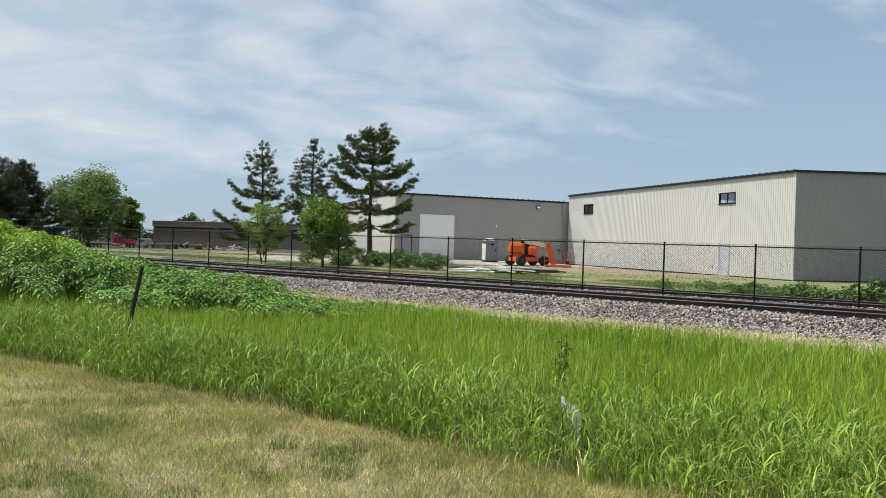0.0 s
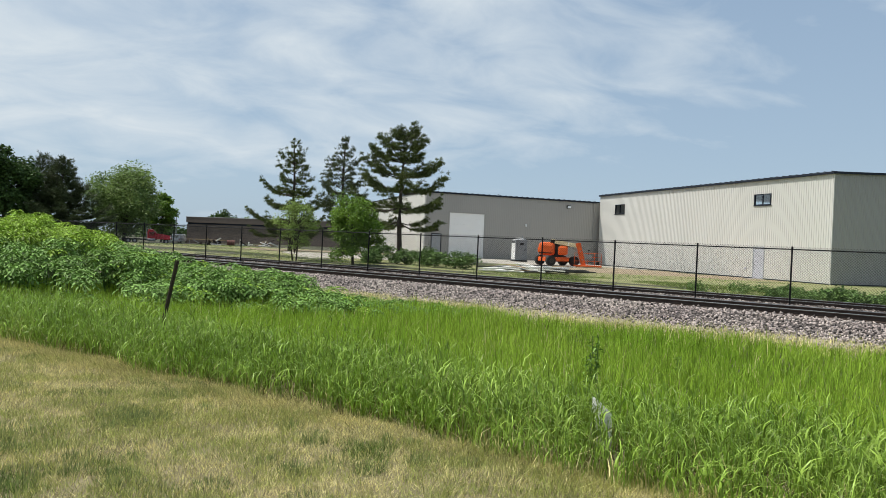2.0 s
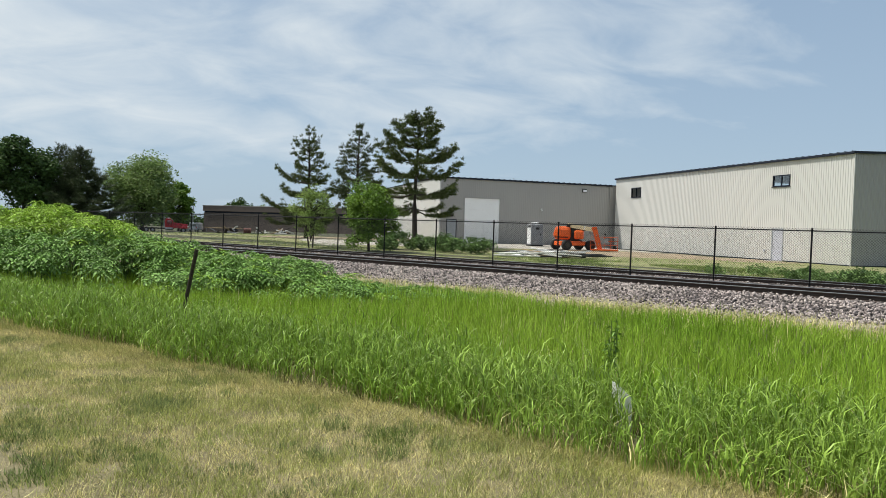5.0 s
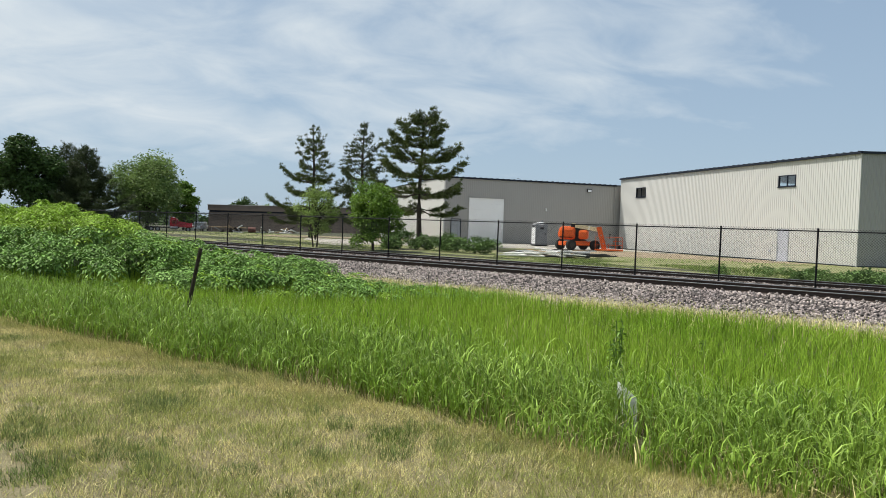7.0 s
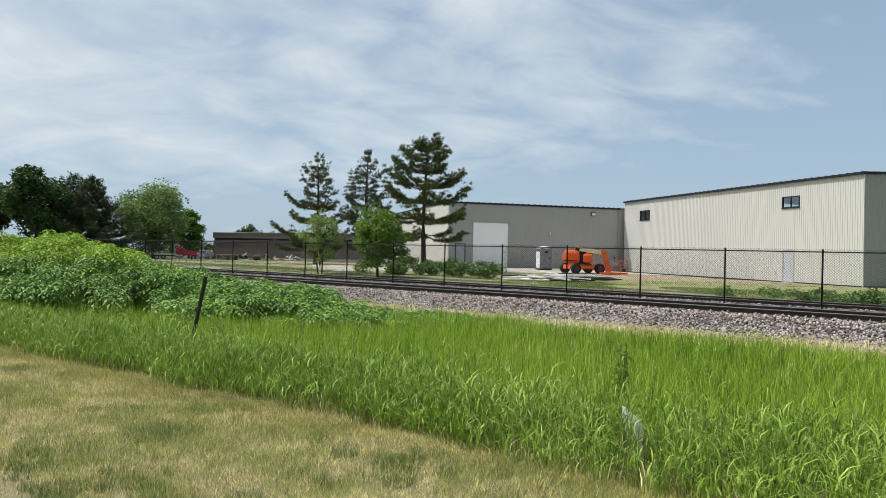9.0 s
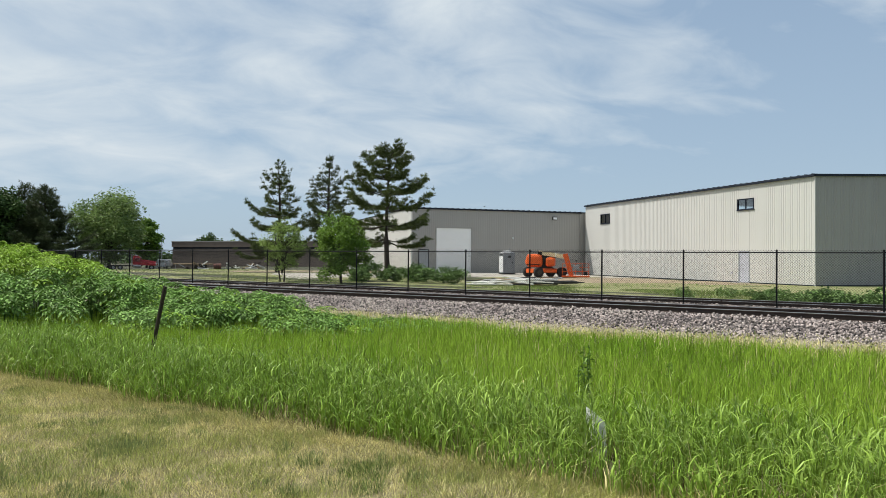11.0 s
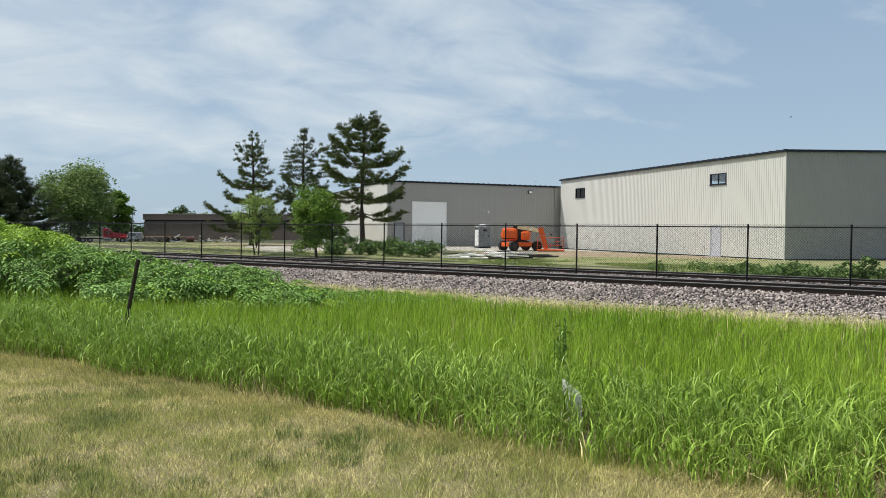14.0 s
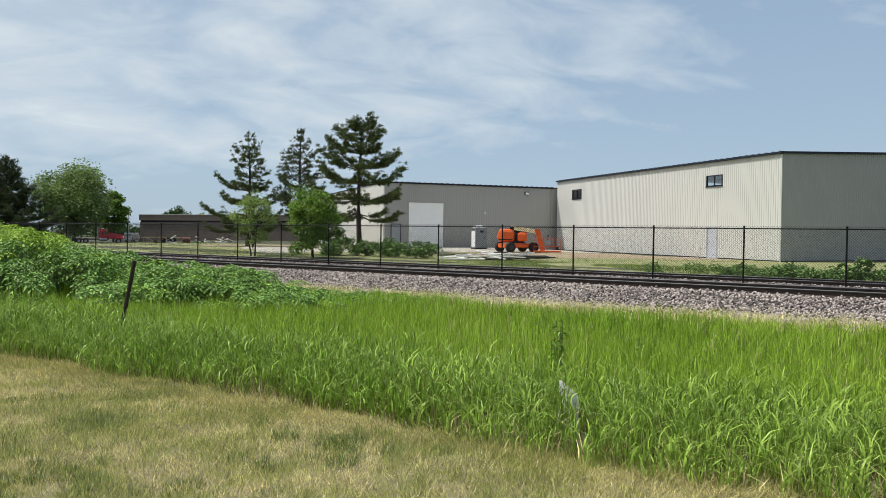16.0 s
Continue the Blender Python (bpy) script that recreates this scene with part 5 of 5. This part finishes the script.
    beam((1.12, -0.5, 1.78), (1.48, -0.5, 1.86), 0.5, 0.34, M_ORANGE, "knuckle", jib)
    for zz in (0.6, 1.3):
        bm = bmesh.new(); tube(bm, (1.86 - 0.27 * zz, -0.80, zz), (1.86 - 0.27 * zz, -0.20, zz), 0.055, n=10); part("pin", bm, M_STEEL, jib)
    bm = bmesh.new(); tube(bm, (0.9, -0.17, 1.55), (1.5, -0.17, 1.1), 0.05); part("cylinder", bm, M_STEEL, b)
    # work platform lowered to the ground, thin guard rails
    bm = bmesh.new(); box(bm, (1.0, -1.0, 0.03), (3.3, 0.35, 0.15), 0.02); pl = part("platform", bm, M_ORANGE, b, "orange railed work platform")
    for x in (1.05, 1.6, 2.15, 2.7, 3.25):
        for y in (-0.97, 0.32):
            bm = bmesh.new(); tube(bm, (x, y, 0.15), (x, y, 1.16), 0.014, n=6); part("rail_post", bm, M_ORANGE, pl)
    for y in (-0.97, 0.32):
        for z in (0.5, 0.83, 1.16):
            bm = bmesh.new(); tube(bm, (1.05, y, z), (3.25, y, z), 0.015, n=6); part("guard_rail", bm, M_ORANGE, pl)
    for x in (1.05, 3.25):
        for z in (0.5, 0.83, 1.16):
            bm = bmesh.new(); tube(bm, (x, -0.97, z), (x, 0.32, z), 0.015, n=6); part("guard_rail", bm, M_ORANGE, pl)
    bm = bmesh.new(); box(bm, (1.95, -1.01, 0.66), (2.45, -0.90, 1.02), 0.02); part("control_box", bm, M_STEEL, pl)
    bm = bmesh.new(); box(bm, (2.85, -0.98, 0.22), (3.1, -0.6, 0.48), 0.03); part("tool_tray", bm, M_RUBBER, pl)
    bm = bmesh.new(); tube(bm, (2.2, 0.1, 0.75), (2.2, 0.1, 1.42), 0.02, n=6); box(bm, (2.12, 0.02, 1.36), (2.30, 0.18, 1.46), 0.02); part("work_light", bm, M_RUBBER, pl)


make_boom_lift()


def make_toilet():
    z0 = float(ground_z(27.35, 61.0)) + 0.012
    t = thing("portable_toilet", "grey plastic portable toilet with pale domed roof", "toilet", at=(27.35, 61.0, z0), rz=-4)
    bm = bmesh.new(); box(bm, (-0.58, -0.58, 0.1), (0.58, 0.58, 2.05), 0.04); body = part("body", bm, M_PLASTIC, t)
    bm = bmesh.new(); box(bm, (-0.62, -0.62, 0.0), (0.62, 0.62, 0.12), 0.02); part("base", bm, M_RUBBER, t)
    bm = bmesh.new()
    bmesh.ops.create_uvsphere(bm, u_segments=16, v_segments=8, radius=0.64, matrix=Matrix.Translation((0, 0, 2.04)) @ Matrix.Diagonal((0.98, 0.98, 0.30, 1)))
    part("roof", bm, M_PLASTIC_W, t, "pale domed roof")
    bm = bmesh.new(); box(bm, (-0.40, -0.605, 0.16), (0.42, -0.585, 1.98), 0.008); d = part("door", bm, M_PLASTIC, t)
    bm = bmesh.new(); box(bm, (0.30, -0.64, 1.0), (0.37, -0.606, 1.2), 0.01); part("latch", bm, M_BLACK, d)
    bm = bmesh.new(); box(bm, (-0.15, -0.612, 1.55), (0.20, -0.606, 1.75)); part("sign_plate", bm, M_RUBBER, d)
    # added white sheet on the west side: sunlight on the grey plastic, as colour
    bm = bmesh.new(); box(bm, (-0.60, -0.5, 0.2), (-0.582, 0.5, 1.7), 0.006); part("sunlit_panel", bm, M_PLASTIC_W, t, "side panel whitened as the sunlit face")
    for k in range(4):
        bm = bmesh.new(); box(bm, (-0.60, -0.40 + 0.22 * k, 1.75), (-0.583, -0.28 + 0.22 * k, 1.92)); part("vent", bm, M_RUBBER, t)
    bm = bmesh.new(); tube(bm, (0.4, 0.4, 2.0), (0.4, 0.4, 2.45), 0.05); part("vent_pipe", bm, M_PLASTIC, t)


make_toilet()


def make_lumber():
    rr = random.Random(6)
    for k in range(56):
        L = rr.uniform(1.3, 2.9); w = rr.uniform(0.10, 0.28); th = rr.uniform(0.04, 0.08)
        mat, lab = rr.choice(((M_BOARD, "weathered white board in a scattered heap"),) * 4 + ((M_BOARD_DARK, "dark sheet scrap in a scattered heap"), (M_BOARD_DARK, "dark sheet scrap in a scattered heap"), (M_BOARD_DARK, "dark sheet scrap in a scattered heap"), (M_WOOD, "raw wooden board in a scattered heap")))
        u = rr.uniform(-2.6, 2.6); v = rr.gauss(0, 1.3)
        if k % 3 == 0: v -= 1.2
        x = 19.3 + u * 0.88 + v * 0.47; y = 40.6 - u * 0.47 + v * 0.88
        layer = rr.random() * max(0, 1 - abs(u) / 4.8) * 0.4
        o = thing("board", lab, "board", "scattered boards", at=(x, y, float(ground_z(x, y)) + 0.02 + layer), rz=-28 + rr.gauss(0, 22))
        bm = bmesh.new(); box(bm, (-L / 2, -w / 2, 0), (L / 2, w / 2, th), 0.006)
        o2 = part("board", bm, mat)
        m = o.matrix_basis @ pose(0, 0, 0.06, rr.gauss(0, 6), max(-5, min(5, rr.gauss(0, 2.5))))
        o2.matrix_basis = m
        for key in ("label", "category", "group"): o2[key] = o[key]
        bpy.data.objects.remove(o)


make_lumber()


def make_truck():
    x, y = -11.3, 151.7
    z0 = float(ground_z(x, y))
    t = thing("semi_truck", "red long-nosed semi truck parked on grass", "truck", at=(x, y, z0), rz=6)
    bm = bmesh.new()
    vs = [bm.verts.new(p) for p in ((0.0, -0.9, 0.9), (0.0, 0.9, 0.9), (0.0, 0.85, 2.1), (0.0, -0.85, 2.1), (2.8, -0.6, 0.9), (2.8, 0.6, 0.9), (2.8, 0.5, 1.72), (2.8, -0.5, 1.72))]
    bmesh.ops.convex_hull(bm, input=vs)
    bmesh.ops.bevel(bm, geom=list(bm.edges), offset=0.08, segments=2, affect="EDGES")
    part("hood", bm, M_RED, t)
    bm = bmesh.new(); box(bm, (-1.5, -1.05, 0.8), (0.0, 1.05, 2.5), 0.12); box(bm, (-1.40, -0.92, 2.4), (-0.35, 0.92, 2.82), 0.12); cab = part("cab", bm, M_RED, t)
    bm = bmesh.new(); box(bm, (-1.0, -0.9, 2.80), (-0.7, 0.9, 2.92), 0.03); part("roof_lights", bm, M_LENS, cab)
    bm = bmesh.new(); box(bm, (-1.25, -1.07, 1.65), (-0.2, -1.045, 2.42)); part("side_window", bm, M_GLASS, cab)
    bm = bmesh.new(); box(bm, (-0.1, -0.9, 2.15), (0.02, 0.9, 2.75)); part("windshield", bm, M_GLASS, cab)
    bm = bmesh.new(); box(bm, (2.76, -0.55, 0.9), (2.82, 0.55, 1.85), 0.02); part("grille", bm, M_STEEL, t)
    bm = bmesh.new(); box(bm, (2.5, -1.15, 0.4), (2.95, 1.15, 0.8), 0.05); part("bumper", bm, M_STEEL, t)
    for s_ in (-1, 1):
        bm = bmesh.new(); box(bm, (1.4, s_ * 0.95 - 0.22, 0.85), (2.7, s_ * 0.95 + 0.22, 1.25), 0.12); part("fender", bm, M_RED, t)
        bm = bmesh.new(); tube(bm, (-1.7, s_ * 1.2, 0.8), (-1.7, s_ * 1.2, 3.2), 0.08); part("exhaust_stack", bm, M_STEEL, t)
        bm = bmesh.new(); bmesh.ops.create_uvsphere(bm, u_segments=10, v_segments=6, radius=0.14, matrix=Matrix.Translation((2.75, s_ * 0.85, 1.3))); part("headlight", bm, M_LENS, t)
        bm = bmesh.new(); tube(bm, (-1.5, s_ * 1.12, 0.75), (-0.1, s_ * 1.12, 0.75), 0.3, n=14); part("fuel_tank", bm, M_STEEL, t)
        for wx in (1.9, -3.8, -5.0): wheel("wheel", t, (wx, s_ * 0.95, 0.5), 0.5, 0.3)
    bm = bmesh.new(); box(bm, (-6.0, -0.45, 0.7), (0.2, 0.45, 0.95), 0.02); part("frame", bm, M_RUBBER, t)


def make_van():
    x, y = -7.3, 163.5
    t = thing("van", "white van parked beside the low building", "van", at=(x, y, float(ground_z(x, y))), rz=70)
    bm = bmesh.new(); box(bm, (-2.2, -0.95, 0.4), (1.0, 0.95, 2.0), 0.2); box(bm, (0.6, -0.93, 0.4), (2.3, 0.93, 1.2), 0.2); body = part("body", bm, M_PLASTIC_W, t)
    bm = bmesh.new(); box(bm, (-2.22, -0.7, 1.25), (-2.18, 0.7, 1.75)); part("rear_window", bm, M_GLASS, body)
    for wx in (-1.4, 1.4):
        for s_ in (-1, 1): wheel("wheel", t, (wx, s_ * 0.85, 0.33), 0.33, 0.22)
    for s_ in (-1, 1):
        bm = bmesh.new(); box(bm, (-2.23, s_ * 0.8 - 0.08, 0.8), (-2.19, s_ * 0.8 + 0.08, 1.1)); part("tail_light", bm, M_RED, body)


def make_trailer():
    x, y = -1.5, 150.0
    t = thing("flatbed_trailer", "low empty flatbed trailer on the grass", "trailer", at=(x, y, float(ground_z(x, y))), rz=-8)
    bm = bmesh.new(); box(bm, (-3.6, -1.2, 0.75), (3.6, 1.2, 0.95), 0.03); part("bed", bm, M_WOOD, t)
    for wx in (1.2, 2.2):
        for s_ in (-1, 1): wheel("wheel", t, (wx, s_ * 1.0, 0.38), 0.38, 0.25)
    bm = bmesh.new(); tube(bm, (-3.4, 0, 0.0), (-3.4, 0, 0.75), 0.06); part("jack", bm, M_STEEL, t)


make_truck(); make_van(); make_trailer()


def make_junk():
    rr = random.Random(9)
    for k, (x, y) in enumerate(((2.3, 111.4),)):
        o = thing("steel_drum", "rust-red steel drum lying on the grass", "drum", "junk drums", at=(x, y, float(ground_z(x, y)) + 0.42), rz=30 * k)
        bm = bmesh.new(); tube(bm, (-0.55, 0, 0), (0.55, 0, 0), 0.42, n=16); part("shell", bm, material("rust_drum", (0.17, 0.065, 0.045), 0.7) if k == 0 else bpy.data.materials["rust_drum"], o)
        for q in (-0.15, 0.15):
            bm = bmesh.new(); tube(bm, (q - 0.02, 0, 0), (q + 0.02, 0, 0), 0.44, n=16); part("hoop", bm, M_RUST, o)
    for k in range(34):
        x = rr.choice((-1.8, -0.6, 0.3, 3.8, 4.6, 6.4, 7.2, 7.9)) + rr.gauss(0, 0.5); y = 110.5 + rr.gauss(0, 0.8)
        L = rr.uniform(0.7, 2.2)
        bm = bmesh.new(); box(bm, (-L / 2, -0.13, -0.06), (L / 2, 0.13, 0.06), 0.015)
        o = part("scrap_beam", bm, rr.choice((M_BOARD, M_STEEL, M_WOOD, M_RUST, M_RUST, M_RUBBER, M_RUBBER)))
        tilt = rr.choice((0, 8, 16, 30))
        o.matrix_basis = pose(x, y, float(ground_z(x, y)) + 0.06 + L / 2 * math.sin(radians(tilt)), 0, tilt, rr.uniform(0, 180))
        tagged(o, "scrap beam in a junk heap on the grass", "scrap", "junk heap")
    for k in range(3):
        x = 6.8 + 0.5 * k; y = 110.2 + 0.2 * k
        o = thing("dead_branch", "dry dead branch on the junk heap", "branch", "dead branches", at=(x, y, float(ground_z(x, y)) + 0.03), rz=70 * k)
        bm = bmesh.new(); limb(bm, [Vector((-0.8, 0, 0)), Vector((0, 0.1, 0.35)), Vector((0.6, 0, 0.8))], 0.09, 0.04); part("stem", bm, M_BOARD if k == 1 else M_WOOD, o)
        bm = bmesh.new(); limb(bm, [Vector((0, 0.1, 0.25)), Vector((0.1, 0.3, 0.6)), Vector((0, 0.5, 0.8))], 0.04, 0.015); part("twig", bm, M_WOOD, o)


make_junk()
lp = thing("light_pole", "tall grey pole far beyond the yard", "pole", at=(-9.2, 185.5, -0.95))
bm = bmesh.new(); tube(bm, (0, 0, 0), (0, 0, 8.1), 0.14, 0.09); part("pole", bm, M_STEEL, lp)
bm = bmesh.new(); box(bm, (-0.5, -0.15, 8.1), (0.5, 0.15, 8.25), 0.03); part("lamp_head", bm, M_BRONZE, lp)


# ---- in the meadow ----
def make_stake():
    a, b_ = Vector((-0.75, 11.18, -0.25)), Vector((-0.48, 10.87, 1.19))
    d = b_ - a
    t = new("fence_stake"); t.matrix_basis = Matrix.Translation(a) @ d.to_track_quat("Z", "Y").to_matrix().to_4x4()
    tagged(t, "dark rusty steel fence stake leaning in tall grass", "stake")
    L = d.length
    bm = bmesh.new(); box(bm, (-0.028, -0.004, 0), (0.028, 0.004, L)); box(bm, (-0.004, 0.004, 0), (0.004, 0.045, L)); part("tee_bar", bm, M_RUST, t)
    for k in range(18):
        bm = bmesh.new(); box(bm, (-0.010, -0.014, L - 0.06 - 0.065 * k), (0.010, -0.003, L - 0.04 - 0.065 * k)); part("stud", bm, M_RUST, t)
    bm = bmesh.new()
    limb(bm, [Vector((0, -0.015, L * 0.62)), Vector((-0.25, 0.0, L * 0.50)), Vector((-0.6, 0.05, L * 0.34)), Vector((-0.9, 0.1, L * 0.2))], 0.003, 0.003, 4)
    part("wire_strand", bm, M_RUST, t, "loose broken fence wire")


make_stake()


def make_marker():
    """A pale pointed lump of broken concrete, half sunk in the grass."""
    t = new("concrete_block"); t.matrix_basis = pose(3.05, 5.10, -0.03, 0, 0, -21)
    tagged(t, "pale broken concrete block half hidden in tall grass", "concrete")
    bm = bmesh.new()
    low = [(-0.05, -0.08, 0), (0.14, -0.08, 0), (0.11, 0.05, 0), (-0.03, 0.05, 0)]
    top = [(-0.02, 0.02, 0.425), (0.03, 0.0, 0.38), (0.13, 0.0, 0.29), (0.0, 0.05, 0.41)]
    vs = [bm.verts.new(p) for p in low + top]
    bmesh.ops.convex_hull(bm, input=vs)
    bmesh.ops.subdivide_edges(bm, edges=list(bm.edges), cuts=2, use_grid_fill=True)
    for v in bm.verts: v.co += Vector((noise.noise(v.co * 14), noise.noise(v.co * 14 + Vector((5, 1, 2))), noise.noise(v.co * 14 + Vector((9, 9, 1))))) * 0.012
    part("block", bm, M_RUBBLE, t)


make_marker()


def tall_weed(x, y, h, seed, label):
    rng = np.random.default_rng(seed)
    z0 = float(ground_z(x, y))
    t = thing("tall_weed", label, "weed", "tall weeds", at=(x, y, z0))
    bm = bmesh.new(); C = []
    for k in range(4):
        ax, ay = rng.uniform(-0.06, 0.06, 2)
        tip = Vector((ax, ay, h * rng.uniform(0.8, 1.0)))
        limb(bm, [Vector((0, 0, 0)), tip * 0.5 + Vector((ax * 0.2, 0, 0)), tip], 0.006, 0.003, 5)
        for q in np.linspace(0.35, 1, 22): C.append(np.array(tip * q) + rng.normal(size=3) * 0.012)
    part("stem", bm, M_LEAF_DARK, t)
    leaf_quads("leaves", np.array(C), 0.06, rng, M_LEAF, up=0.5, parent=t, aspect=0.42)


tall_weed(3.86, 6.64, 0.66, 3, "dark leafy weed standing above the grass")
tall_weed(3.90, 6.62, 0.84, 4, "grey-green dry weed standing above the grass")
tall_weed(6.1, 8.1, 0.5, 5, "thin pale weed in the meadow grass")


# ---- flying things ----
def make_bird(name, span, label):
    t = thing(name, label, "bird" if span > 0.1 else "insect")
    bm = bmesh.new(); bmesh.ops.create_uvsphere(bm, u_segments=10, v_segments=6, radius=0.5, matrix=Matrix.Diagonal((span * 0.55, span * 0.17, span * 0.16, 1)))
    part("body", bm, M_BRONZE, t)
    wings = []
    for s_ in (-1, 1):
        bm = bmesh.new()
        p = [(0.12, 0, 0), (0.05, 0.30 * s_, 0.02), (-0.12, 0.52 * s_, 0), (-0.10, 0.25 * s_, 0), (-0.10, 0, 0)]
        top = [bm.verts.new((a * span, b * span, c * span + 0.008 * span)) for a, b, c in p]
        bot = [bm.verts.new((a * span, b * span, c * span - 0.008 * span)) for a, b, c in p]
        bm.faces.new(top); bm.faces.new(bot[::-1])
        for i in range(5): bm.faces.new((top[i], bot[i], bot[(i + 1) % 5], top[(i + 1) % 5]))
        bmesh.ops.recalc_face_normals(bm, faces=bm.faces)
        wings.append(part("wing", bm, M_BRONZE, t))
    return t, wings


bird, bird_wings = make_bird("swallow", 0.34, "small dark swallow in flight over the roofs")
roof_bird, roof_wings = make_bird("swallow", 0.30, "small dark swallow fluttering low over the workshop roof")
low_bird, low_wings = make_bird("swallow", 0.26, "small dark swallow landing on the workshop roof")
insect, insect_wings = make_bird("flying_insect", 0.016, "tiny dark insect flying past in the air")


def motions():
    walk(bird, [(0.0, pose(27.6, 67.3, 6.95, 0, 0, -45)), (10.9, pose(27.6, 67.3, 6.95, 0, 0, -45)), (11.5, pose(27.14, 64.54, 10.04, 0, 0, -50)), (12.5, pose(35.03, 55.2, 10.94, 0, 0, -46)), (14.0, pose(47.5, 44.15, 11.44, 0, 0, -42)), (16.0, pose(66.0, 28.0, 12.4, 0, 0, -42))])
    walk(roof_bird, [(0.0, pose(38.2, 69.0, 6.3, 0, 0, 170)), (11.6, pose(38.2, 69.0, 6.3, 0, 0, 170)), (12.0, pose(38.52, 67.6, 7.51, 0, 0, 175)), (12.6, pose(37.9, 68.5, 6.9, 0, 0, 178)), (13.5, pose(37.42, 67.6, 7.07, 0, 0, 175)), (14.0, pose(36.53, 67.6, 7.32, 0, 0, 120)), (14.25, pose(36.9, 67.6, 7.36, 0, 0, 50)), (14.5, pose(38.39, 67.6, 7.39, 0, 0, -5)), (15.0, pose(39.12, 68.4, 7.32, 0, 0, 20)), (15.4, pose(39.6, 70.5, 6.3, 0, 0, 60)), (16.0, pose(39.6, 70.6, 6.25, 0, 0, 60))])
    walk(low_bird, [(0.0, pose(35.5, 69.0, 6.3, 0, 0, 10)), (14.0, pose(35.5, 69.0, 6.3, 0, 0, 10)), (14.5, pose(37.41, 67.6, 7.36, 0, 0, 5)), (14.9, pose(38.9, 67.7, 7.25, 0, 0, 15)), (15.3, pose(39.4, 70.0, 6.3, 0, 0, 50)), (16.0, pose(39.4, 70.1, 6.25, 0, 0, 50))])
    walk(insect, [(0.0, pose(-30, 60, 9, 0, 0, -40)), (2.9, pose(1.2, 11.5, 3.1, 0, 0, -40)), (3.3, pose(2.35, 6.4, 2.35, 0, 0, -40)), (3.5, pose(3.27, 4.27, 2.25, 0, 0, -40)), (3.7, pose(4.3, 2.6, 2.3, 0, 0, -40)), (16.0, pose(60, -50, 8, 0, 0, -40))])
    for wings in (bird_wings, roof_wings, low_wings, insect_wings):
        for w, s_ in zip(wings, (-1, 1)):
            rows = []
            for k in range(161):
                still = (wings is bird_wings and k < 109) or (wings is roof_wings and k < 117) or (wings is low_wings and k < 141)
                ang = 8 if still else (38 if k % 2 else -22)
                rows.append((k * 0.1, pose(0, 0, 0, s_ * ang, 0, 0)))
            walk(w, rows)


motions()
